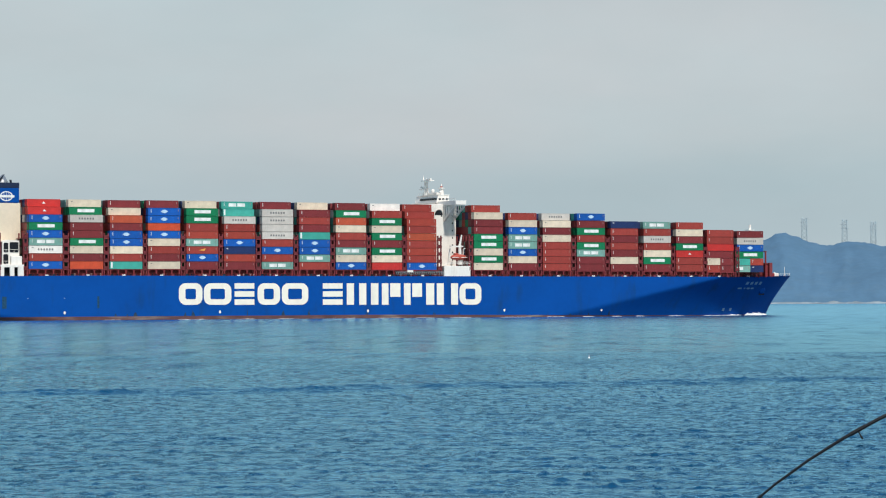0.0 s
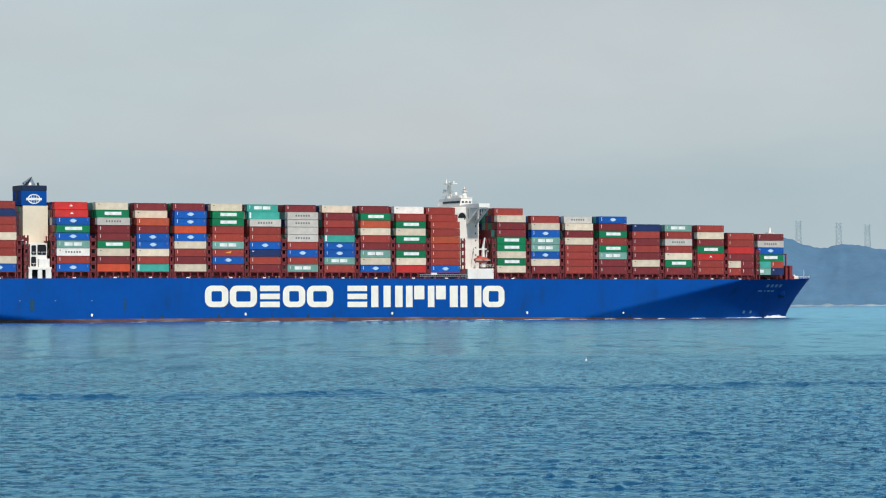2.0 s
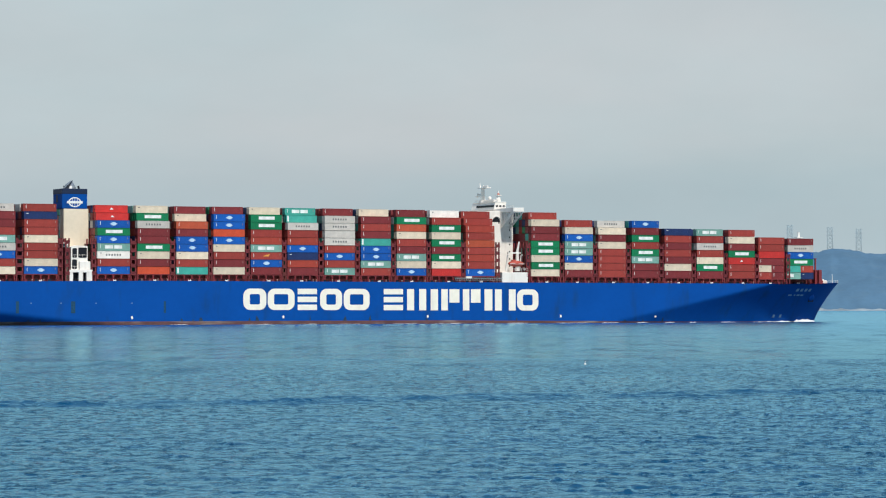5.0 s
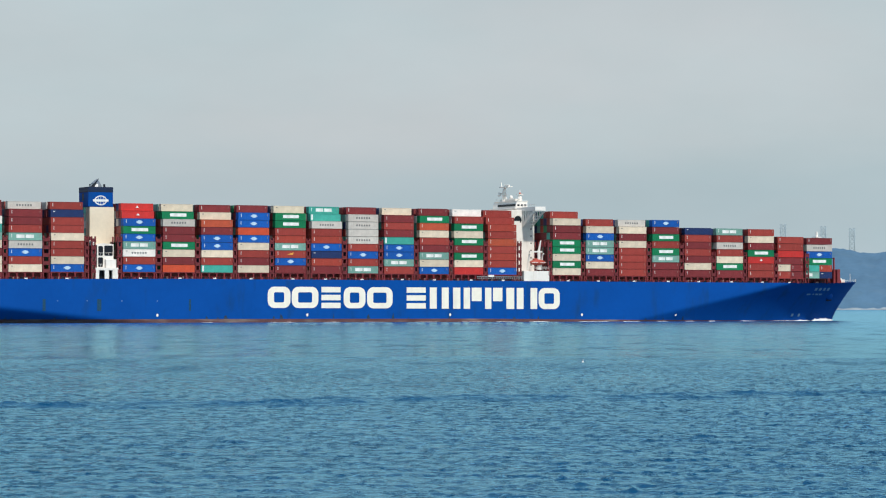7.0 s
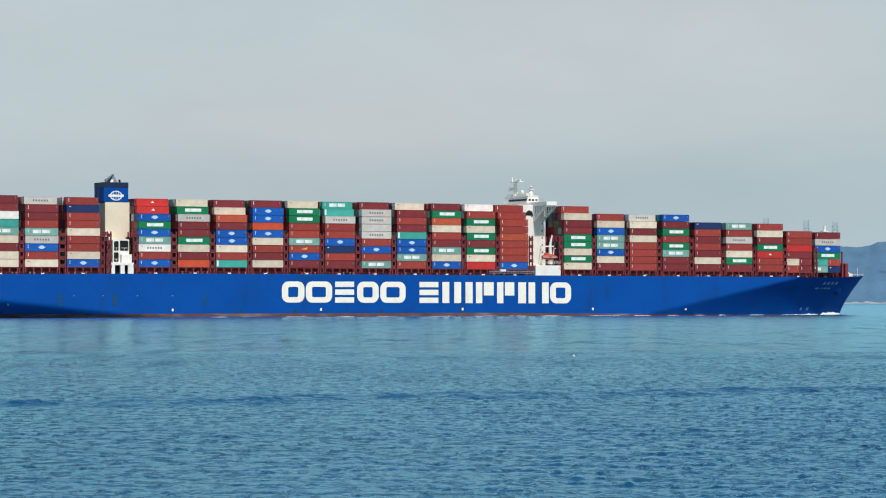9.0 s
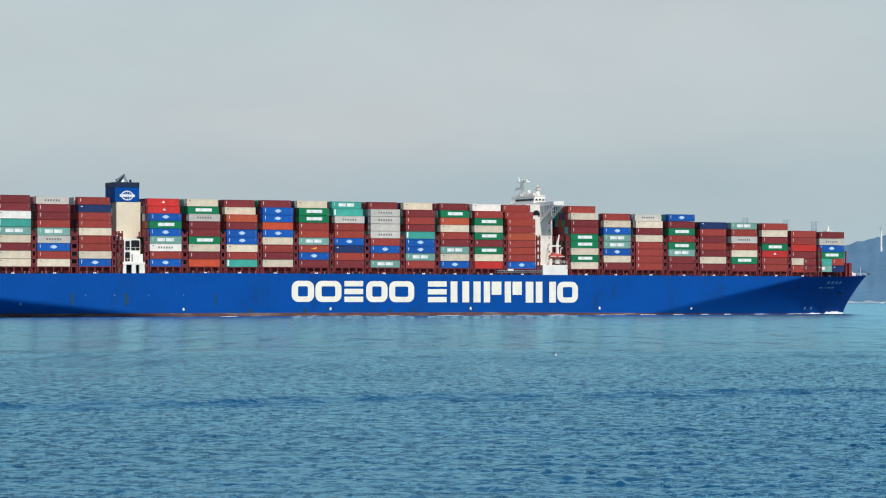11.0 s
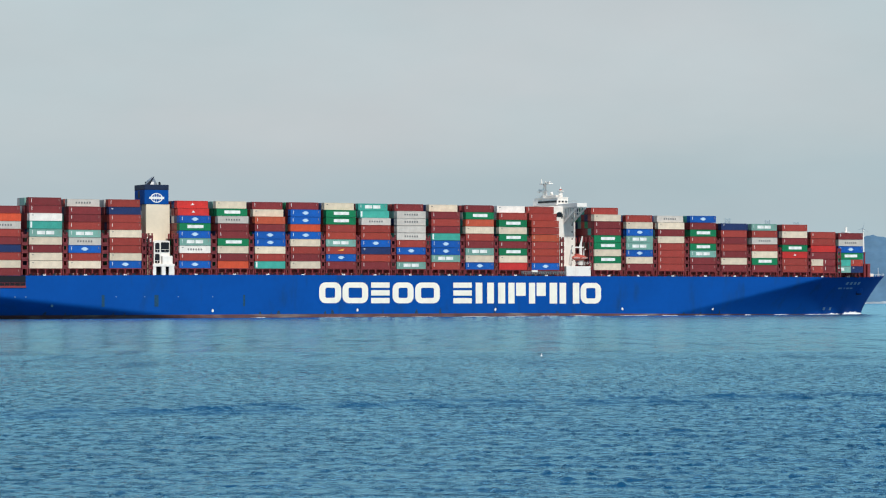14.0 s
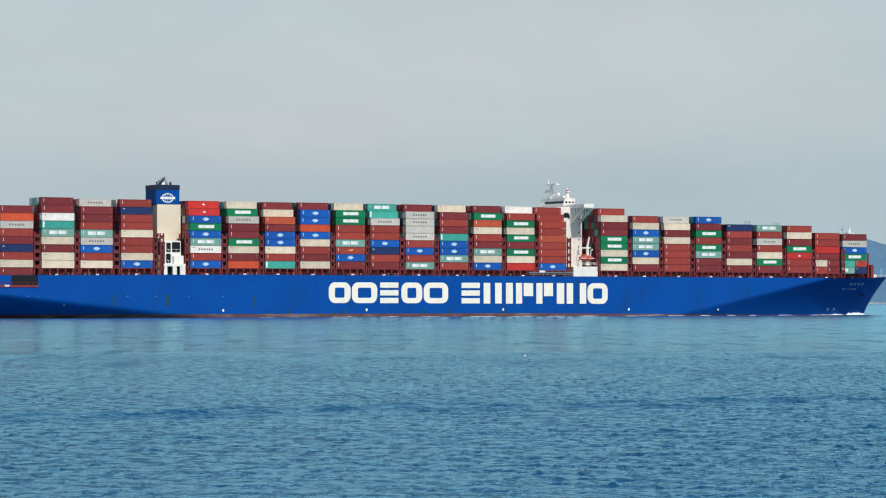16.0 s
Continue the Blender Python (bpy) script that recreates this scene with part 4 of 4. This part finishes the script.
for x in (-10.35, -6.35):
    bm = bmesh.new()
    outline = [(0.9, 42.3), (0.9, 41.7), (11.0, 35.9), (11.0, 37.3)]
    a = [bm.verts.new((x, y, z)) for y, z in outline]
    b = [bm.verts.new((x + 0.35, y, z)) for y, z in outline]
    bm.faces.new(a)
    bm.faces.new(b[::-1])
    for i in range(4):
        bm.faces.new((a[i - 1], a[i], b[i], b[i - 1]))
    bmesh.ops.recalc_face_normals(bm, faces=bm.faces[:])
    part("wing_bracket", bm, house_white, wing)
    for k in range(5):
        y = 2.4 + k * 1.85
        bm = bmesh.new()
        box(bm, x + 0.02, x + 0.33, y, y + 0.5, 42.0 - (y - 0.9) * 0.53, 42.35)
        part("wing_post", bm, house_white, wing)
for k in range(4):
    bm = bmesh.new()
    y = 3.3 + k * 1.9
    tube(bm, (-10.0, y, 41.6 - (y - 0.9) * 0.55), (-6.3, y, 41.6 - (y - 0.9) * 0.55), 0.16, sides=6)
    part("wing_tie", bm, house_white, wing)
bm = bmesh.new()
for k in range(15):
    tube(bm, (-10.3, 0.6 + k * 0.72, 43.8), (-10.3, 0.6 + k * 0.72, 44.7), 0.04, sides=5)
tube(bm, (-10.3, 0.6, 44.7), (-10.3, 10.7, 44.7), 0.05, sides=6)
part("railing", bm, house_white, wing)
# rounded arch where the wing meets the house
bm = bmesh.new()
arch = [(1.9 * math.cos(math.pi * i / 12), 2.2 * math.sin(math.pi * i / 12)) for i in range(13)]
for (p, q), (p2, q2) in zip(arch, arch[1:]):
    tube(bm, (-12.2 + p, 10.9, 38.6 + q), (-12.2 + p2, 10.9, 38.6 + q2), 0.22, sides=6)
part("arch_rim", bm, house_white, wing)
# dark half disc on the uncut wall paints the shade under the arch
bm = bmesh.new()
prism(bm, [(-12.2 + p * 0.86, 38.6 + q * 0.86) for p, q in arch], 10.9, 11.02)
part("arch_opening", bm, glass_dark, wing)

bm = bmesh.new()
prism(bm, [(-10.8, 43.7), (-5.6, 43.7), (-5.6, 46.3), (-10.2, 46.3)], 15.3, 34.2)
box(bm, -11.1, -5.3, 15.0, 34.6, 43.5, 43.75)
box(bm, -10.5, -5.5, 15.1, 33.2, 46.3, 46.55)
wheelhouse = part("wheelhouse", bm, house_white, ship, "white wheelhouse with a band of dark windows")
for i in range(9):
    bm = bmesh.new()
    box(bm, -10.86, -10.5, 15.8 + i * 1.6, 17.0 + i * 1.6, 44.5, 45.3)
    part("window", bm, glass_dark, wheelhouse)
for i in range(3):
    bm = bmesh.new()
    box(bm, -10.0 + i * 1.5, -9.1 + i * 1.5, 15.22, 15.4, 44.5, 45.2)
    part("window", bm, glass_dark, wheelhouse)
bm = bmesh.new()
box(bm, -9.8, -6.6, 17.5, 29.5, 46.55, 47.4, 0.1)
for y in range(16, 33, 2):
    tube(bm, (-10.2, y, 46.5), (-10.2, y, 47.5), 0.05, sides=6)
for z in (47.0, 47.5):
    tube(bm, (-10.2, 16, z), (-10.2, 32, z), 0.05, sides=6)
part("monkey_island", bm, house_white, wheelhouse)
bm = bmesh.new()
tube(bm, (-9.6, 26.8, 46.5), (-9.6, 26.6, 52.0), 1.0, 0.65)
box(bm, -10.6, -8.6, 21.8, 29.2, 52.0, 52.3)
box(bm, -10.4, -8.8, 25.2, 31.4, 49.0, 49.25)
tube(bm, (-9.6, 31.0, 48.6), (-9.6, 31.0, 50.4), 0.22, 0.14)
tube(bm, (-9.6, 28.8, 52.2), (-9.6, 29.2, 54.2), 0.26, 0.12)
tube(bm, (-9.6, 26.2, 52.2), (-9.6, 26.2, 53.2), 0.35, 0.2)
tube(bm, (-9.6, 22.6, 52.2), (-9.6, 22.6, 53.0), 0.18, 0.12)
tube(bm, (-9.6, 29.0, 46.6), (-9.6, 27.0, 50.0), 0.14, sides=6)
tube(bm, (-9.6, 24.4, 46.6), (-9.6, 26.2, 50.0), 0.14, sides=6)
mast = part("radar_mast", bm, house_white, ship, "white radar mast with scanners")
for y, z in ((24.2, 52.6), (29.6, 49.6)):
    bm = bmesh.new()
    box(bm, -9.9, -9.3, y - 1.6, y + 1.6, z, z + 0.4, 0.1)
    tube(bm, (-9.6, y, z - 0.4), (-9.6, y, z + 0.1), 0.3, sides=8)
    part("radar_scanner", bm, house_white, mast)
bm = bmesh.new()
tube(bm, (-7.5, 17.9, 46.5), (-7.5, 17.9, 49.3), 0.95, 0.7, 12)
tube(bm, (-7.5, 17.9, 49.3), (-7.5, 17.9, 50.8), 0.3, 0.14)
box(bm, -8.4, -6.6, 16.7, 19.1, 48.9, 49.1)
signal = part("signal_mast", bm, house_white, ship, "short white signal mast")
bm = bmesh.new()
tube(bm, (-7.5, 17.9, 49.35), (-7.5, 17.9, 49.8), 0.5, 0.5, 10)
part("signal_lamp", bm, boat_orange, signal)
for y, z, r in ((22.6, 48.1, 0.7), (16.4, 47.5, 0.45)):
    bm = bmesh.new()
    ball(bm, (-8.8, y, z), r, r, r * 1.1)
    tube(bm, (-8.8, y, 46.5), (-8.8, y, z), r * 0.45, sides=8)
    part("satellite_dome", bm, house_white, ship, smooth=True)

# lifeboat on its davit, platform and stowed gangway
bm = bmesh.new()
box(bm, -15.3, -4.3, 0.3, 10.9, 15.4, 19.3, 0.1)
platform = part("boat_deck", bm, house_white, ship, "white boat deck at the ship's side")
bm = bmesh.new()
for k in range(3):
    tube(bm, (-15.2, 0.4, 20.2 + 0.35 * k), (-4.4, 0.4, 20.2 + 0.35 * k), 0.04, sides=6)
for k in range(9):
    tube(bm, (-15.2 + k * 1.35, 0.4, 19.8), (-15.2 + k * 1.35, 0.4, 20.95), 0.05, sides=6)
part("railing", bm, house_white, platform)
bm = bmesh.new()
ball(bm, (-8.6, 1.9, 22.6), 3.3, 1.4, 1.15, 20, 12)
box(bm, -10.4, -8.8, 1.1, 2.7, 23.2, 24.1, 0.2)
lifeboat = part("lifeboat", bm, boat_orange, ship, "orange-red enclosed lifeboat on its davit", smooth=True)
bm = bmesh.new()
box(bm, -11.7, -5.5, 0.55, 0.72, 22.4, 22.6)
part("grab_line", bm, house_white, lifeboat)
for x in (-12.0, -6.2):
    bm = bmesh.new()
    tube(bm, (x, 3.6, 19.8), (x, 2.2, 25.6), 0.3)
    tube(bm, (x, 2.2, 25.6), (x, 1.2, 25.9), 0.25)
    part("davit_arm", bm, house_white, ship)
bm = bmesh.new()
tube(bm, (-7.7, 2.4, 19.8), (-7.7, 2.4, 27.2), 0.8, 0.55)
tube(bm, (-7.7, 2.4, 27.2), (-7.2, 1.8, 31.0), 0.5, 0.25)
box(bm, -11.8, -6.4, 2.0, 2.8, 26.4, 26.9)
part("provision_crane", bm, house_white, ship, "white provision crane post")
bm = bmesh.new()
box(bm, -35.6, -15.4, -0.1, 0.5, 16.9, 17.15)
for k in range(26):
    box(bm, -35.4 + k * 0.78, -35.25 + k * 0.78, -0.1, -0.04, 16.3, 16.9)
box(bm, -35.6, -15.4, -0.12, -0.04, 16.2, 16.32)
ladder = part("gangway", bm, steel_bare, ship, "stowed aluminium accommodation ladder")
bm = bmesh.new()
box(bm, -30.8, -28.4, -0.14, 0.5, 16.9, 17.7, 0.05)
part("gangway_platform", bm, house_white, ladder)

# ---- funnel and engine casing ----
bm = bmesh.new()
box(bm, -187.2, -177.9, 8.0, 12.0, 15.4, 41.3, 0.1)
casing = part("engine_casing", bm, casing_cream, ship, "cream-painted engine casing")
bm = bmesh.new()
box(bm, -187.8, -178.4, 7.85, 17.4, 41.3, 46.5, 0.12)
funnel = part("funnel", bm, hull_blue, ship, "blue funnel with a white emblem and dark top")
bm = bmesh.new()
box(bm, -187.85, -178.35, 7.8, 17.45, 46.5, 48.4, 0.12)
part("funnel_top", bm, funnel_navy, funnel, "dark navy funnel top band")
bm = bmesh.new()
box(bm, -187.95, -187.7, 12.4, 13.9, 43.6, 46.2, 0.05)
part("louvre", bm, steel_dark, funnel)
bm = bmesh.new()
tube(bm, (-183.5, 12.0, 48.3), (-183.3, 12.0, 49.4), 2.2, 1.95, 20)
tube(bm, (-183.3, 12.0, 49.4), (-182.8, 12.0, 51.4), 1.95, 0.28, 20)
part("exhaust_cowl", bm, steel_bare, funnel, "silver exhaust cowl")
bm = bmesh.new()
prism(bm, [(-186.3, 48.3), (-184.9, 48.3), (-183.0, 51.5), (-183.6, 51.0), (-184.7, 49.8)], 10.0, 10.5)
part("cowl_fin", bm, steel_dark, funnel)
for x, y in ((-184.6, 10.5), (-185.0, 13.0), (-179.8, 12.8)):
    bm = bmesh.new()
    tube(bm, (x, y, 48.4), (x - 0.2, y, 49.6), 0.4)
    part("exhaust_pipe", bm, steel_dark, funnel)
outer = [(-183.1 + 2.35 * math.cos(2 * math.pi * i / 28), 43.6 + 1.75 * math.sin(2 * math.pi * i / 28)) for i in range(28)]
inner = [(-183.1 + 1.95 * math.cos(2 * math.pi * i / 28), 43.6 + 1.4 * math.sin(2 * math.pi * i / 28)) for i in range(28)]
bm = bmesh.new()
ring_prism(bm, outer, inner, 7.78, 7.9)
box(bm, -186.0, -180.2, 7.76, 7.9, 43.15, 44.0)
for dx in (-1.0, -0.08, 0.85):
    box(bm, -183.1 + dx, -182.95 + dx, 7.79, 7.9, 42.1, 45.1)
part("emblem", bm, mark_white, funnel, "white oval emblem with a cross band")
bm = bmesh.new()
prism(bm, [(-186.4, 15.4), (-180.2, 15.4), (-180.2, 27.9), (-184.2, 28.2), (-186.4, 27.6)], 2.6, 8.0)
annex = part("casing_annex", bm, house_white, ship, "white machinery annex below the funnel")
for x0, x1, z0, z1 in ((-185.9, -184.2, 23.8, 27.2), (-183.7, -180.5, 23.8, 27.4), (-186.0, -184.2, 19.8, 23.2)):
    bm = bmesh.new()
    outer, inner = rounded_ring(x0, x1, z0, z1, 0.2, 0.45, 4)
    prism(bm, outer, 2.5, 2.75)
    part("opening", bm, opening_dark, annex, "dark rounded opening")
    bm = bmesh.new()
    tube(bm, (x0 + 0.1, 2.42, z0 + 1.0), (x1 - 0.1, 2.42, z0 + 1.0), 0.06, sides=6)
    tube(bm, ((x0 + x1) / 2, 2.42, z0 + 0.1), ((x0 + x1) / 2, 2.42, z0 + 1.0), 0.06, sides=6)
    part("rail", bm, house_white, annex)
bm = bmesh.new()
box(bm, -183.6, -179.6, 1.2, 2.7, 19.5, 22.5, 0.2)
part("vent_housing", bm, house_white, annex)
for x0, x1 in ((-187.7, -186.4), (-184.3, -182.7), (-181.4, -179.3)):
    bm = bmesh.new()
    box(bm, x0, x1, 0.35, 1.3, 15.4, 18.8, 0.06)
    part("portal_post", bm, house_white, annex)
bm = bmesh.new()
box(bm, -187.8, -179.2, 0.3, 2.7, 18.6, 19.55, 0.1)
part("portal_beam", bm, house_white, annex)
# near-black sheet before the annex wall paints the shade between the posts
bm = bmesh.new()
box(bm, -187.2, -179.6, 2.35, 2.58, 15.4, 18.6)
part("portal_recess", bm, opening_dark, annex)
bm = bmesh.new()
ball(bm, (-187.6, 5.6, 28.4), 1.6, 2.0, 0.8)
box(bm, -189.0, -186.0, 3.6, 7.8, 27.5, 27.8, 0.05)
part("platform", bm, house_white, annex)

# ---- forecastle and stern ----
bm = bmesh.new()
tube(bm, (138.1, 29.3, 15.2), (138.1, 29.3, 36.6), 0.6, 0.5)
box(bm, 136.6, 139.4, 28.0, 30.6, 34.2, 34.5)
part("foremast", bm, house_white, ship, "white foremast")
bm = bmesh.new()
box(bm, 134.6, 136.0, 9.6, 49.0, 15.2, 20.9, 0.05)
for y in (11, 15, 19, 23, 27, 31, 35, 39, 43, 47):
    box(bm, 133.4, 134.6, y - 0.15, y + 0.15, 15.2, 20.0)
part("breakwater", bm, lash_red_shaded, ship, "dark red wave breaker on the forecastle")
for x, y in ((139, 19), (143, 22), (147, 25)):
    bm = bmesh.new()
    tube(bm, (x, y, 15.2), (x, y, 17.4), 0.35)
    box(bm, x - 1.6, x + 1.6, y - 0.8, y + 0.8, 15.6, 16.9, 0.2)
    part("windlass", bm, house_white if x != 143 else steel_red, ship)
bm = bmesh.new()
for k in range(9):
    x = 139 + k * 2
    y = inset(x, top_z(x)) + 0.3
    tube(bm, (x, y, top_z(x) - 0.2), (x, y, top_z(x) + 0.9), 0.05, sides=6)
    if k < 8:
        y2 = inset(x + 2, top_z(x + 2)) + 0.3
        tube(bm, (x, y, top_z(x) + 0.9), (x + 2, y2, top_z(x + 2) + 0.9), 0.05, sides=6)
part("railing", bm, house_white, ship)
bm = bmesh.new()
tube(bm, (154.6, 29.3, 15.8), (154.6, 29.3, 19.4), 0.12, 0.07)
part("jack_staff", bm, house_white, ship)
# flat plate on the uncut hull paints the mooring deck's shade
bm = bmesh.new()
box(bm, -246.0, -236.1, -0.05, 0.35, 11.1, 15.2)
mooring_plate = part("mooring_opening", bm, opening_dark, ship, "dark plate painted as the shaded mooring deck opening")
bm = bmesh.new()
box(bm, -250.4, -236.0, -0.25, -0.02, 11.0, 11.7)
for k in range(8):
    tube(bm, (-249.6 + k * 1.9, -0.15, 11.7), (-249.6 + k * 1.9, -0.15, 12.7), 0.06, sides=6)
tube(bm, (-250.0, -0.15, 12.7), (-236.2, -0.15, 12.7), 0.06, sides=6)
part("mooring_rail", bm, steel_red, mooring_plate)
bm = bmesh.new()
box(bm, -248.6, -246.8, -0.3, -0.05, 11.2, 11.8, 0.1)
part("fairlead", bm, house_white, mooring_plate)


# ---- foam along the waterline, carried with the ship ----
def foam_patch(x0, x1, out, height, seed):
    """A low, lumpy ridge of broken water."""
    bm = bmesh.new()
    n = max(6, int((x1 - x0) / 0.6))
    prev = None
    for i in range(n + 1):
        x = x0 + (x1 - x0) * i / n
        f = max(0.0, math.sin(math.pi * i / n)) ** 0.6
        h = 0.42 * height * f * (0.35 + 0.65 * abs(noise.noise(Vector((x * 0.5, seed, 0)))) * 2)
        w = out * f * (0.5 + abs(noise.noise(Vector((x * 0.35, seed + 4, 0)))))
        y = inset(min(x, stem_x(0) - 0.2), 0.2)
        row = [bm.verts.new((x, y + 0.3, -0.15)), bm.verts.new((x, y - 0.05, h)), bm.verts.new((x, y - w * 0.5, h * 0.75)), bm.verts.new((x, y - w, -0.15))]
        if prev:
            for k in range(3):
                bm.faces.new((prev[k], row[k], row[k + 1], prev[k + 1]))
        prev = row
    me = mesh_of("foam", bm, foam_white, True)
    ob = tagged(new("wave_foam", me), "white foam breaking along the ship's waterline", "foam", "foam along the hull")
    ob.matrix_world = course(0)
    LOADED.append((ob, 0, 0, 0))


foam_patch(129, 145.7, 3.4, 5.5, 1.0)
foam_patch(116, 128, 2.0, 1.4, 3.0)
rng = random.Random(11)
for x0, ln, hh in ((86, 9, 0.5), (104, 13, 0.5), (70, 4, 0.8), (58, 5, 0.45), (44, 6, 0.4), (28, 8, 0.5), (8, 14, 0.4), (-14, 10, 0.5), (-28, 9, 0.5), (-44, 11, 0.4), (-62, 12, 0.45), (-84, 10, 0.4), (-100, 8, 0.4), (-122, 12, 0.4), (-150, 7, 0.35)):
    foam_patch(x0, x0 + ln, 1.2, hh, x0 * 0.37)


# ---- float ----
def fishing_float():
    base = new("fishing_float")
    bm = bmesh.new()
    ball(bm, (0, 0, 0.02), 0.11, 0.11, 0.10)
    part("ball", bm, buoy_white, base, smooth=True)
    bm = bmesh.new()
    tube(bm, (0, 0, 0.1), (0.02, 0, 0.32), 0.02)
    part("stem", bm, buoy_white, base)
    return tagged(base, "small white fishing float bobbing on the water", "float")


float_thing = fishing_float()

# ---- fishing rod swung through the view, close by ----
ROD_PIECES, ROD_LENGTH = 22, 2.45
ROD_Y = 8.0
# seconds, tip x, tip z, direction from the tip in degrees, bend in degrees a metre
ROD_SWING = [
    (0, 0.273, 4.666, 73.9, -32.8), (0.1, 0.273, 4.595, 73.9, -32.8), (0.2, 0.273, 4.495, 73.9, -32.8), (0.3, 0.283, 4.183, 73.9, -32.8), (0.6, 1.074, 2.938, 90, -19.7),
    (13.9, 1.893, 2.916, 110, -19.7), (14.1, 1.725, 4.89, 106, -24.9), (14.2, 0.874, 5.048, 103, -24.9), (14.3, 0.584, 5.414, 96.5, -12.5), (14.4, 0.329, 5.963, 100, -7.9),
    (14.5, 0.02, 6.456, 100, -13.1), (14.6, -0.217, 6.684, 97, -13.1), (14.7, -0.276, 6.803, 62, 13.1), (14.8, -0.229, 6.776, -12, 59.1), (14.9, -0.209, 6.395, 60, -42.7),
    (15.0, -0.159, 6.335, 52.5, -39.5), (15.1, -0.221, 6.387, 70, -52.5), (15.2, -0.132, 6.553, 95, -98.4), (15.3, -0.111, 6.535, 95, -45.9), (15.4, -0.107, 6.553, 97, -19.7),
    (15.5, -0.054, 6.695, 97, -6.6), (15.6, -0.03, 6.941, 97, -6.6), (16, 0.04, 7.339, 97, -6.6),
]
rod = tagged(new("fishing_rod"), "slim black carbon fishing rod, bending as it is cast", "fishing rod")
rod.matrix_world = pose(0, ROD_Y, 0)
ROD_PARTS = []
step = ROD_LENGTH / ROD_PIECES
for i in range(ROD_PIECES):
    r0, r1 = (0.0006 + 0.0006 * d + 0.0017 * min(d, 1.6) ** 2 for d in (i * step, (i + 1) * step))
    bm = bmesh.new()
    tube(bm, (-0.003, 0, 0), (step + 0.003, 0, 0), r0, r1, 8)
    seg = part("rod_section", bm, rod_black, rod)
    if i in (1, 2, 4, 5, 7, 9, 12, 15, 19):
        bm = bmesh.new()
        s = 0.28 + 0.06 * i
        tube(bm, (step * 0.4, 0, -r0), (step * 0.4, 0, -r0 - 0.012 * s), 0.0022 * s, sides=6)
        bmesh.ops.create_cone(bm, cap_ends=False, segments=12, radius1=0.007 * s, radius2=0.007 * s, depth=0.004, matrix=pose(step * 0.4, 0, -r0 - 0.016 * s, 0, 90, 0))
        tube(bm, (step * 0.2, 0, 0), (step * 0.6, 0, 0), r1 + 0.0003 + 0.0004 * min(1.0, i * step), sides=8)
        part("guide", bm, rod_black, seg)
    ROD_PARTS.append(seg)


def rod_rows(i):
    rows = []
    for t, x, z, a, bend in ROD_SWING:
        for k in range(i + 1):
            g = a + max(-80.0, min(80.0, bend * (k + 0.5) * step))
            g = radians(max(g, 12.0) if bend < 0 else g)
            if k < i:
                x, z = x + step * math.cos(g), z + step * math.sin(g)
        rows.append((t, pose(x, 0, z, 0, -math.degrees(g), 0)))
    return rows


def motions():
    for ob, x, y, z in LOADED:
        walk(ob, [(0, course(0, x, y, z)), (8, course(8, x, y, z)), (16, course(16, x, y, z))])
    walk(ship, [(0, course(0)), (8, course(8)), (16, course(16))])
    walk(sea, [(0, pose(0, 0, 0)), (8, pose(1.6, 0, 0)), (16, pose(3.2, 0, 0))])
    walk(wake, [(t, pose(2.0, 211 - 2.85 * t, 0, 0, 0, 22)) for t in (0, 4, 8, 12, 16)])
    walk(float_thing, [(0, pose(15.4, 314, 0)), (2, pose(15.7, 314, 0.03)), (4, pose(16.3, 314, 0)), (7, pose(17.2, 317, 0.03)), (9, pose(18.1, 319, 0)),
                       (12.5, pose(18.6, 321, 0.02)), (14, pose(18.9, 322, 0)), (16, pose(19.4, 323, 0))])
    for i, seg in enumerate(ROD_PARTS):
        walk(seg, rod_rows(i))


motions()
